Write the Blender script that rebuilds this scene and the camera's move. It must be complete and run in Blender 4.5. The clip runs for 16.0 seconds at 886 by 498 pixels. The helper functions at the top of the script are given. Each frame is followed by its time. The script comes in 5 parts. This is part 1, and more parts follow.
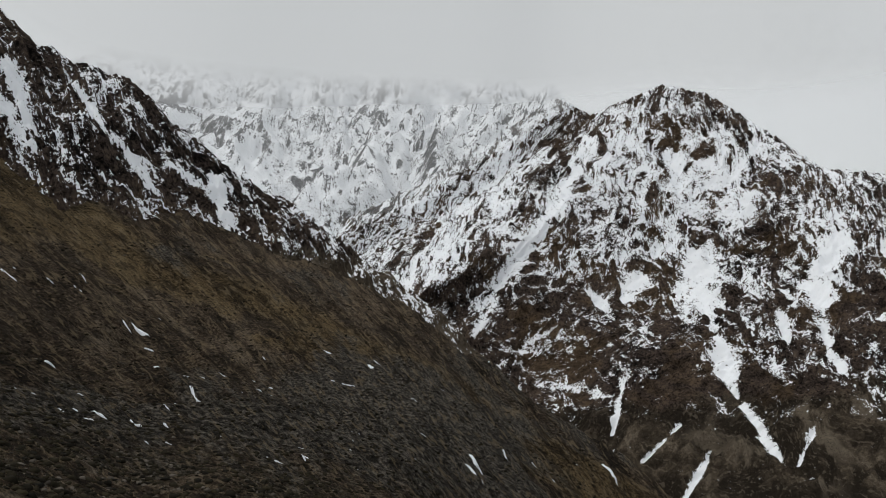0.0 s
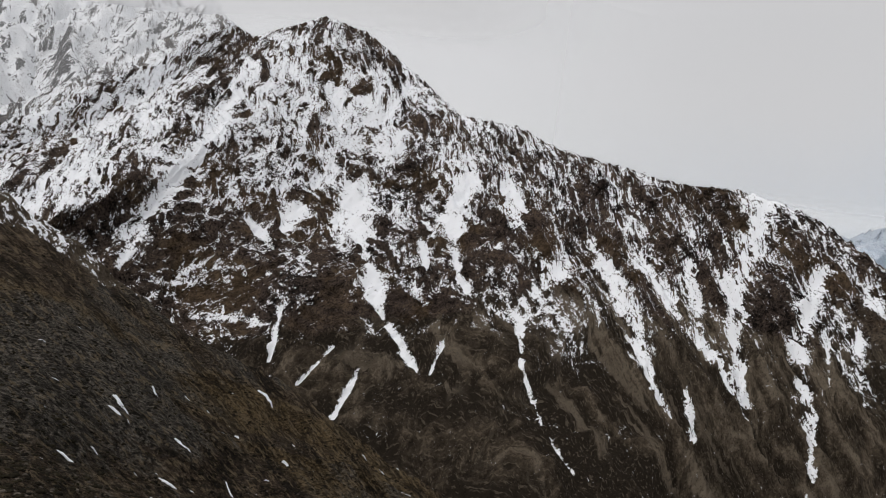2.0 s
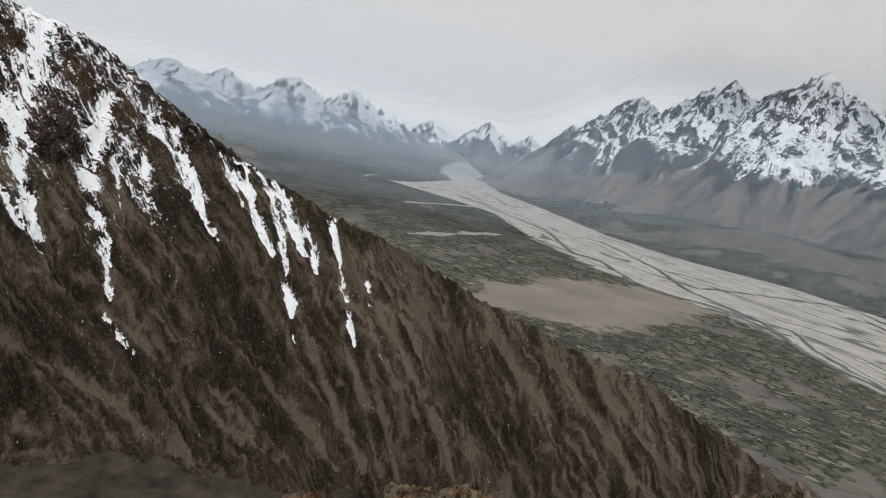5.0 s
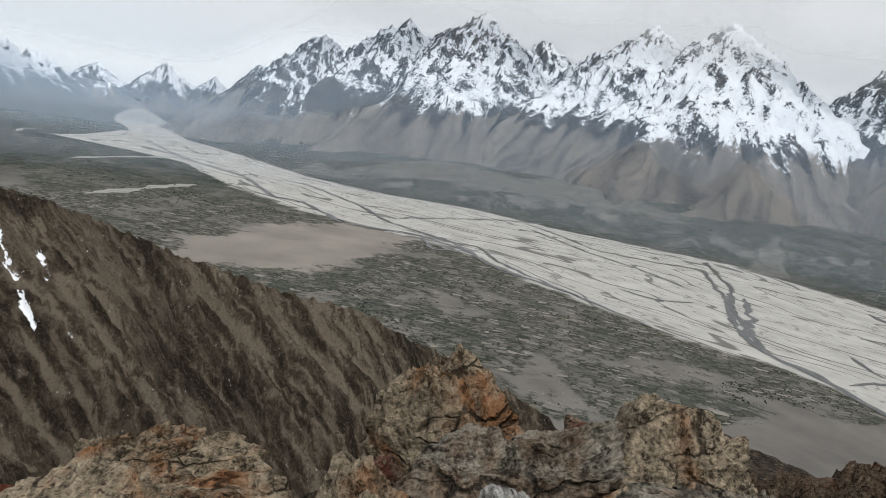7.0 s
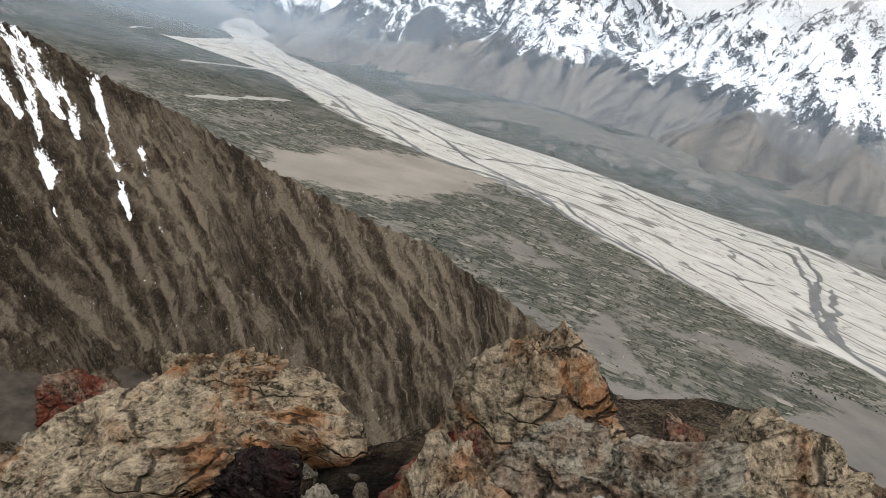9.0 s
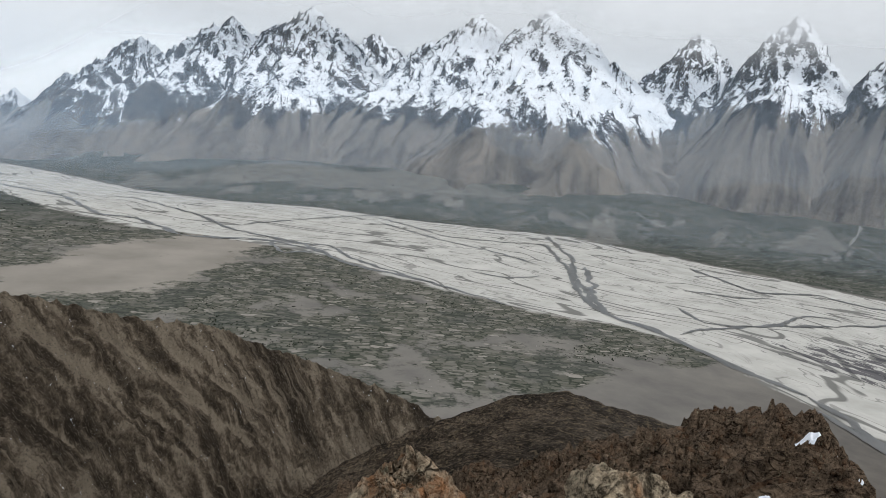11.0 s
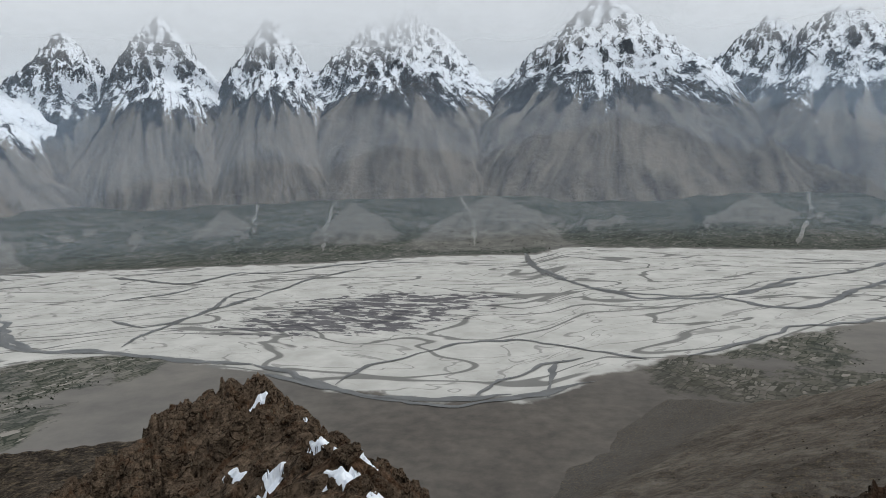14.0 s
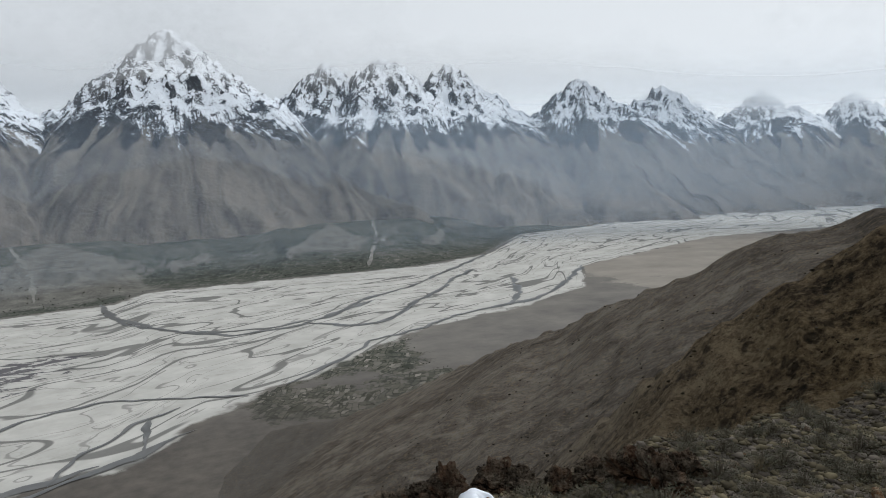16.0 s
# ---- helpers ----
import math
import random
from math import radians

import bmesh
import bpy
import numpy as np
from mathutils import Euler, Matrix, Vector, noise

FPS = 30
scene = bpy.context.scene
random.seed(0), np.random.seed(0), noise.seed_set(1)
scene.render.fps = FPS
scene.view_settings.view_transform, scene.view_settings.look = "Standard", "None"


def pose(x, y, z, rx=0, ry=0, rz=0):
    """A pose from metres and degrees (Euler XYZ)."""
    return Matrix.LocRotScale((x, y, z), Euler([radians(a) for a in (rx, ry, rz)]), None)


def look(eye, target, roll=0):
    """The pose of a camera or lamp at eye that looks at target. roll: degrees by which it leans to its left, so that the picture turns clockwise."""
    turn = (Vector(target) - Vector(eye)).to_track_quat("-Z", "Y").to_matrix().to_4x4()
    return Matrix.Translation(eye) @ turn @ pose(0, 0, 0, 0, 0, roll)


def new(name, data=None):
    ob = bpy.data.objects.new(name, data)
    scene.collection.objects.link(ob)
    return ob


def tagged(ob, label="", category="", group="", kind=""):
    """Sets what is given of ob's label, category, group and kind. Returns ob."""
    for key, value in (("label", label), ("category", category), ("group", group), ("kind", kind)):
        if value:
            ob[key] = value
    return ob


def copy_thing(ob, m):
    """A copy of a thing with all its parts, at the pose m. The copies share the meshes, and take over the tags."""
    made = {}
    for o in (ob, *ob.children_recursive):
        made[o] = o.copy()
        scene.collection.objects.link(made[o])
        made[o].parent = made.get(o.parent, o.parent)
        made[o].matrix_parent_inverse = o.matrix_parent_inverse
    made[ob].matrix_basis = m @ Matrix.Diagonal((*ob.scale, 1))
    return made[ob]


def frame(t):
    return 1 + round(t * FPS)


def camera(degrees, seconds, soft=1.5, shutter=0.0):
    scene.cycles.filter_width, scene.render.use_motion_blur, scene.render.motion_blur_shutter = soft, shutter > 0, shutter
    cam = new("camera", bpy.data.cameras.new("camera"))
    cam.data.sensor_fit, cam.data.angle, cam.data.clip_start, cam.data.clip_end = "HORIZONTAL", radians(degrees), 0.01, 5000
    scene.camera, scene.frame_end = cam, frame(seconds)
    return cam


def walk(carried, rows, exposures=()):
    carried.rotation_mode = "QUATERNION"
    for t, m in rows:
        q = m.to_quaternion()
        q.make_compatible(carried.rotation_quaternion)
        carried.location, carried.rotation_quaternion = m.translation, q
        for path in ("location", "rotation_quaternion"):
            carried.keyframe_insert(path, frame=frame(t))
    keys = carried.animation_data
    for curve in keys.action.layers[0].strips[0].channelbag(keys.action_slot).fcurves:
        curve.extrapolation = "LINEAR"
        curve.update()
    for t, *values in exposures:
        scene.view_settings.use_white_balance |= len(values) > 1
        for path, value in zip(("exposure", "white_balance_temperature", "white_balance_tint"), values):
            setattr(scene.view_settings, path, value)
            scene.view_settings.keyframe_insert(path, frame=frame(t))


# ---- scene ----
EYE = 220.0
cam = camera(66.43, 16.0, soft=0.45)
# time, rx, ry, rz of the hand-held pan from one standing place
PATH = [
    (0.0, -0.007, -0.016, -0.012, 87.85, -3.54, 0.13),
    (0.5, -0.002, -0.004, -0.007, 87.25, -5.72, -6.62),
    (1.0, 0.004, 0.008, -0.002, 85.86, -6.05, -13.82),
    (1.5, 0.012, 0.025, 0.006, 85.85, -5.90, -20.84),
    (2.0, 0.019, 0.042, 0.014, 84.45, -6.79, -28.01),
    (2.5, 0.030, 0.066, 0.029, 82.71, -7.65, -36.57),
    (3.0, 0.041, 0.089, 0.045, 80.41, -9.08, -43.97),
    (3.5, 0.050, 0.111, 0.067, 79.84, -9.97, -55.59),
    (4.0, 0.059, 0.132, 0.089, 79.74, -10.56, -66.63),
    (4.5, 0.058, 0.133, 0.108, 79.52, -11.80, -76.05),
    (5.0, 0.048, 0.115, 0.122, 79.60, -11.67, -83.67),
    (5.2, 0.054, 0.106, 0.121, 79.63, -11.27, -86.73),
    (7.3, -0.075, -0.001, 0.041, 79.53, -9.54, -110.21),
    (7.5, -0.079, 0.006, 0.042, 79.18, -9.15, -108.93),
    (8.0, 0.004, 0.007, 0.006, 76.07, -7.91, -102.42),
    (8.5, 0.128, 0.064, -0.057, 75.83, -11.67, -100.99),
    (9.0, 0.164, 0.076, 0.044, 72.75, -15.71, -101.16),
    (9.5, 0.188, 0.023, 0.248, 74.25, -12.09, -109.76),
    (9.7, 0.175, 0.021, 0.286, 76.04, -10.15, -112.39),
    (11.8, 0.269, 0.346, 0.354, 82.00, -4.16, -129.82),
    (12.0, 0.265, 0.298, 0.353, 82.31, -3.84, -132.46),
    (12.5, 0.297, 0.145, 0.306, 83.18, -3.06, -140.15),
    (13.0, 0.324, -0.038, 0.235, 83.06, -1.86, -151.15),
    (13.5, 0.319, -0.126, 0.211, 82.27, 1.31, -163.22),
    (14.0, 0.297, -0.184, 0.196, 82.44, 1.80, -170.64),
    (14.5, 0.282, -0.195, 0.179, 83.29, 1.79, -177.83),
    (15.0, 0.276, -0.175, 0.183, 83.67, 1.54, -186.34),
    (15.5, 0.261, -0.190, 0.185, 83.89, 2.50, -195.02),
    (16.0, 0.241, -0.179, 0.193, 83.86, 3.49, -205.04),
]
walk(cam, [(t, pose(x, y, EYE + z, rx, ry, rz)) for t, x, y, z, rx, ry, rz in PATH],
     exposures=[(0, -0.02, 6450, 9), (3.0, 0.02, 6600, 14), (5.0, 0.14, 6550, 11), (7.5, 0.45, 6350, 10), (8.0, 0.45, 6400, 10), (8.5, 0.55, 6600, 11), (9.0, 0.86, 6550, 11), (9.7, 0.82, 6400, 11), (12.0, 0.3, 6200, 9), (13.5, 0.34, 6150, 9), (16.0, 0.32, 6150, 9)])

# ---- light: a bright overcast sky ----
world = bpy.data.worlds.new("overcast_sky")
scene.world = world
world.use_nodes = True
scene.view_settings.exposure = 0.0
SUN_UP, SUN_AZ = 48.0, 264.0


def make_sky():
    nt = world.node_tree
    nt.nodes.clear()
    add = nt.nodes.new
    out, bg = add("ShaderNodeOutputWorld"), add("ShaderNodeBackground")
    sky = add("ShaderNodeTexSky")
    sky.sky_type = "NISHITA"
    sky.sun_disc = False
    sky.sun_elevation, sky.sun_rotation = radians(SUN_UP), radians(SUN_AZ)
    co, mp = add("ShaderNodeTexCoord"), add("ShaderNodeMapping")
    mp.inputs["Scale"].default_value = (1.0, 1.0, 1.5)
    n = add("ShaderNodeTexNoise")
    n.inputs["Scale"].default_value, n.inputs["Detail"].default_value, n.inputs["Roughness"].default_value = 0.9, 1.0, 0.4
    ramp = add("ShaderNodeValToRGB")
    ramp.color_ramp.elements[0].position, ramp.color_ramp.elements[0].color = 0.30, (6.68, 6.79, 6.85, 1)
    ramp.color_ramp.elements[1].position, ramp.color_ramp.elements[1].color = 0.70, (6.8, 6.9, 6.94, 1)
    mix = add("ShaderNodeMix")
    mix.data_type = "RGBA"
    mix.inputs["Factor"].default_value = 0.93
    nt.links.new(co.outputs["Generated"], mp.inputs["Vector"])
    nt.links.new(mp.outputs["Vector"], n.inputs["Vector"])
    nt.links.new(n.outputs["Fac"], ramp.inputs["Fac"])
    nt.links.new(sky.outputs["Color"], mix.inputs["A"])
    nt.links.new(ramp.outputs["Color"], mix.inputs["B"])
    nt.links.new(mix.outputs["Result"], bg.inputs["Color"])
    bg.inputs["Strength"].default_value = 0.1
    nt.links.new(bg.outputs["Background"], out.inputs["Surface"])


make_sky()
sun = new("sun", bpy.data.lights.new("sun", "SUN"))
sun.data.energy, sun.data.angle, sun.data.color = 1.15, radians(14), (1.0, 0.97, 0.92)
sun.matrix_world = look((0, 0, 900), (-900 * math.sin(radians(SUN_AZ)), -900 * math.cos(radians(SUN_AZ)), 900 - 900 * math.tan(radians(SUN_UP))))

# ---- noise on arrays ----
PERM = np.random.RandomState(7).permutation(256)
PERM = np.concatenate([PERM, PERM, PERM])
GRAD = np.stack([np.cos(np.arange(256) * 2.39996), np.sin(np.arange(256) * 2.39996)], 1)


def gnoise(x, y, seed=0):
    """Gradient noise, about -1 to 1."""
    x, y = np.asarray(x, float) + seed * 17.31, np.asarray(y, float) - seed * 9.73
    xi, yi = np.floor(x), np.floor(y)
    fx, fy = x - xi, y - yi
    xi, yi = xi.astype(np.int64) & 255, yi.astype(np.int64) & 255

    def corner(i, j):
        g = GRAD[PERM[PERM[(xi + i) & 255] + ((yi + j) & 255)]]
        return g[..., 0] * (fx - i) + g[..., 1] * (fy - j)

    u, v = fx**3 * (fx * (6 * fx - 15) + 10), fy**3 * (fy * (6 * fy - 15) + 10)
    a, b = corner(0, 0), corner(1, 0)
    c, d = corner(0, 1), corner(1, 1)
    return 1.5 * ((a + (b - a) * u) * (1 - v) + (c + (d - c) * u) * v)


def fbm(x, y, octaves=5, seed=0, gain=0.5):
    total, amp = 0.0, 1.0
    for k in range(octaves):
        total = total + amp * gnoise(x * 2.03**k, y * 2.03**k, seed + k)
        amp *= gain
    return total


def ridged(x, y, octaves=4, seed=0, gain=0.5):
    """Sharp crests at 1, broad hollows near 0."""
    total, amp, norm = 0.0, 1.0, 0.0
    for k in range(octaves):
        total = total + amp * (1 - np.abs(gnoise(x * 2.07**k, y * 2.07**k, seed + k))) ** 2
        norm += amp
        amp *= gain
    return total / norm


def smooth(a, b, x):
    t = np.clip((x - a) / (b - a), 0, 1)
    return t * t * (3 - 2 * t)


def mesh_grid(name, X, Y, Z, mat, attrs=None, parent=None):
    """A sheet of quads over a grid of points, with named values on its points."""
    n, m = X.shape
    me = bpy.data.meshes.new(name)
    co = np.stack([X, Y, Z], -1).reshape(-1, 3)
    i = np.arange((n - 1) * m).reshape(n - 1, m)[:, :-1].ravel()
    quads = np.stack([i, i + 1, i + m + 1, i + m], 1)
    me.vertices.add(len(co))
    me.vertices.foreach_set("co", co.ravel().astype(np.float32))
    me.loops.add(quads.size)
    me.loops.foreach_set("vertex_index", quads.ravel().astype(np.int32))
    me.polygons.add(len(quads))
    me.polygons.foreach_set("loop_start", (np.arange(len(quads)) * 4).astype(np.int32))
    me.polygons.foreach_set("use_smooth", np.ones(len(quads), bool))
    me.update(calc_edges=True)
    for key, values in (attrs or {}).items():
        at = me.attributes.new(key, "FLOAT", "POINT")
        at.data.foreach_set("value", np.broadcast_to(values, X.shape).ravel().astype(np.float32))
    me.materials.append(mat)
    ob = new(name, me)
    if parent:
        ob.parent = parent
    return ob


def az(A, r):
    return r * np.sin(np.radians(A)), r * np.cos(np.radians(A))


def along(points, X, Y):
    """For a crest line of (x, y, z): its length coordinate, the signed distance from it and its height, at each place."""
    P = np.array(points, float)
    best = np.full(X.shape, 1e18)
    u, side, h = np.zeros(X.shape), np.zeros(X.shape), np.zeros(X.shape)
    run = 0.0
    for a, b in zip(P[:-1], P[1:]):
        d = b[:2] - a[:2]
        L = np.hypot(*d)
        d = d / L
        s = np.clip((X - a[0]) * d[0] + (Y - a[1]) * d[1], 0, L)
        px, py = X - a[0] - s * d[0], Y - a[1] - s * d[1]
        dist = np.hypot(px, py)
        near = dist < best
        best = np.where(near, dist, best)
        u = np.where(near, run + s, u)
        side = np.where(near, np.sign(d[0] * py - d[1] * px) * dist, side)
        h = np.where(near, a[2] + (b[2] - a[2]) * s / L, h)
        run += L
    return u, side, h

# ---- materials ----
class Nodes:
    """Short hand for building a node material."""

    def __init__(self, name):
        self.mat = bpy.data.materials.new(name)
        self.mat.use_nodes = True
        self.t = self.mat.node_tree
        self.bsdf = self.t.nodes["Principled BSDF"]
        self.co = self.t.nodes.new("ShaderNodeTexCoord").outputs["Object"]

    def link(self, value, socket):
        if isinstance(value, bpy.types.NodeSocket):
            self.t.links.new(value, socket)
        else:
            socket.default_value = value

    def attr(self, name):
        n = self.t.nodes.new("ShaderNodeAttribute")
        n.attribute_name = name
        return n.outputs["Fac"]

    def scaled(self, sx, sy, sz, co=None):
        n = self.t.nodes.new("ShaderNodeMapping")
        self.link(co or self.co, n.inputs["Vector"])
        n.inputs["Scale"].default_value = (sx, sy, sz)
        return n.outputs["Vector"]

    def noise(self, scale, detail=4.0, rough=0.55, co=None, warp=0.0):
        n = self.t.nodes.new("ShaderNodeTexNoise")
        self.link(co or self.co, n.inputs["Vector"])
        n.inputs["Scale"].default_value, n.inputs["Detail"].default_value = scale, detail
        n.inputs["Roughness"].default_value, n.inputs["Distortion"].default_value = rough, warp
        return n.outputs["Fac"]

    def cells(self, scale, co=None, feature="F1", out="Distance", rand=1.0, metric="EUCLIDEAN"):
        n = self.t.nodes.new("ShaderNodeTexVoronoi")
        n.feature = feature
        n.distance = metric
        self.link(co or self.co, n.inputs["Vector"])
        n.inputs["Scale"].default_value, n.inputs["Randomness"].default_value = scale, rand
        return n.outputs[out]

    def math(self, op, a, b=0.0, c=0.0):
        n = self.t.nodes.new("ShaderNodeMath")
        n.operation = op
        for v, s in zip((a, b, c), n.inputs):
            self.link(v, s)
        return n.outputs[0]

    def step(self, a, b, x):
        n = self.t.nodes.new("ShaderNodeMapRange")
        n.interpolation_type = "SMOOTHSTEP"
        self.link(x, n.inputs["Value"])
        n.inputs["From Min"].default_value, n.inputs["From Max"].default_value = a, b
        return n.outputs["Result"]

    def mix(self, f, a, b):
        n = self.t.nodes.new("ShaderNodeMix")
        n.data_type = "RGBA"
        self.link(f, n.inputs["Factor"])
        for v, s in ((a, n.inputs["A"]), (b, n.inputs["B"])):
            self.link((*v, 1.0) if isinstance(v, tuple) else v, s)
        return n.outputs["Result"]

    def ramp(self, x, *stops):
        n = self.t.nodes.new("ShaderNodeValToRGB")
        e = n.color_ramp.elements
        while len(e) < len(stops):
            e.new(0.5)
        for el, (p, c) in zip(e, stops):
            el.position, el.color = p, (*c, 1.0)
        self.link(x, n.inputs["Fac"])
        return n.outputs["Color"]

    def bump(self, height, strength=0.5, distance=1.0, normal=None):
        n = self.t.nodes.new("ShaderNodeBump")
        self.link(height, n.inputs["Height"])
        self.link(strength, n.inputs["Strength"])
        n.inputs["Distance"].default_value = distance
        if normal:
            self.link(normal, n.inputs["Normal"])
        return n.outputs["Normal"]

    def done(self, color, rough=0.9, normal=None, gloss=0.03):
        self.link((*color, 1.0) if isinstance(color, tuple) else color, self.bsdf.inputs["Base Color"])
        self.link(rough, self.bsdf.inputs["Roughness"])
        self.bsdf.inputs["Specular IOR Level"].default_value = gloss
        if normal:
            self.link(normal, self.bsdf.inputs["Normal"])
        return self.mat


def mountain_material(name, rocks, scree, grain, streak=0.6, far=False, snow_tone=(0.88, 0.90, 0.93), ochre=(0.13, 0.088, 0.048)):
    """Rock, scree and snow, drawn out down the slope. grain: metres of the finer rock detail."""
    k = Nodes(name)
    comb = k.t.nodes.new("ShaderNodeCombineXYZ")
    k.link(k.attr("rib_u"), comb.inputs[0])
    k.link(k.math("MULTIPLY", k.attr("rib_v"), 0.3), comb.inputs[1])
    down = comb.outputs[0]
    big, mid, fine = k.noise(0.10 / grain, 5, 0.6), k.noise(0.5 / grain, 7, 0.72), k.noise(2.4 / grain, 5, 0.75)
    run1, run2 = k.noise(0.22 / grain, 6, 0.62, down, 0.8), k.noise(1.2 / grain, 5, 0.68, down, 0.6)
    tone = k.math("ADD", k.math("ADD", k.math("MULTIPLY", big, 0.2), k.math("MULTIPLY", mid, 0.35)), k.math("ADD", k.math("MULTIPLY", run1, 0.15), k.math("MULTIPLY", fine, 0.30)))
    rock = k.ramp(tone, (0.43, rocks[0]), (0.5, rocks[1]), (0.58, rocks[2]))
    rock = k.mix(k.math("MULTIPLY", k.step(0.50, 0.62, k.noise(0.06 / grain, 5, 0.65, None, 0.5)), 0.65), rock, k.ramp(mid, (0.38, tuple(c * 0.35 for c in ochre)), (0.6, ochre)))
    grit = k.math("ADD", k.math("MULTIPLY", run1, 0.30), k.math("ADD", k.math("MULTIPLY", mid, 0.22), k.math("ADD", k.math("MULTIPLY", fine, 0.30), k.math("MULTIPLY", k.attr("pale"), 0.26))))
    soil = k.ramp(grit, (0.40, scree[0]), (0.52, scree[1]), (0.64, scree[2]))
    comb2 = k.t.nodes.new("ShaderNodeCombineXYZ")
    k.link(k.attr("rib_u"), comb2.inputs[0])
    k.link(k.math("MULTIPLY", k.attr("rib_v"), 0.10), comb2.inputs[1])
    line = k.math("ABSOLUTE", k.math("SUBTRACT", k.noise(0.16 / grain, 6, 0.65, comb2.outputs[0], 0.3), 0.5))
    line = k.math("MULTIPLY", k.step(0.045, 0.005, line), k.step(0.42, 0.6, k.noise(0.05 / grain, 3)))
    soil = k.mix(k.math("MULTIPLY", line, 0.35 if far else 0.7), soil, rocks[1] if far else scree[2])
    band = k.noise(0.08 / grain, 6, 0.65, comb2.outputs[0], 0.3)
    soil = k.mix(k.math("MULTIPLY", k.step(0.52, 0.40, band), 0.3), soil, scree[0])
    dots, bits = k.noise(3.6 / grain, 4, 0.7), k.noise(4.4 / grain, 3, 0.7, down)
    soil = k.mix(k.math("MULTIPLY", k.step(0.54, 0.62, dots), 0.45), soil, rocks[0])
    soil = k.mix(k.math("MULTIPLY", k.step(0.55, 0.63, bits), 0.45), soil, scree[2])
    f = k.math("ADD", k.attr("scree"), k.math("MULTIPLY", k.math("SUBTRACT", run1, 0.5), 1.4))
    base = k.mix(k.step(0.3, 0.7, f), rock, soil)
    base = k.mix(k.math("MULTIPLY", k.math("MULTIPLY", k.step(0.50, 0.40, fine), 0.6), k.step(1.1, 0.5, k.attr("scree"))), base, rocks[0])
    chips = k.noise(2.2 / grain, 6, 0.75, down, 0.9)
    s = k.math("ADD", k.attr("snow"), k.math("MULTIPLY", k.math("SUBTRACT", mid, 0.5), 1.3))
    s = k.math("ADD", s, k.math("MULTIPLY", k.math("SUBTRACT", fine, 0.5), 1.8))
    s = k.math("ADD", s, k.math("MULTIPLY", k.math("SUBTRACT", chips, 0.5), 1.2))
    s = k.math("ADD", s, k.math("MULTIPLY", k.math("SUBTRACT", run2, 0.5), 2.0 * streak))
    for scale, power, where in (((0.9, 2.0, down), (2.0, 1.8, None)) if far else ((0.35, 3.5, down), (0.8, 5.0, down), (1.7, 3.5, None))):
        vein = k.math("ABSOLUTE", k.math("SUBTRACT", k.noise(scale / grain, 4, 0.62, where, 0.4), 0.5))
        s = k.math("ADD", s, k.math("MULTIPLY", k.math("SUBTRACT", 0.075, vein), power))
    s = k.step(0.49, 0.53, s)
    color = k.mix(s, base, snow_tone)
    relief = k.math("ADD", k.math("MULTIPLY", mid, 1.0), k.math("ADD", k.math("MULTIPLY", fine, 0.35), k.math("MULTIPLY", run2, 0.3)))
    return k.done(color, 0.92, k.bump(relief, k.math("SUBTRACT", 1.0, k.math("MULTIPLY", s, 0.75)), grain * 1.5))


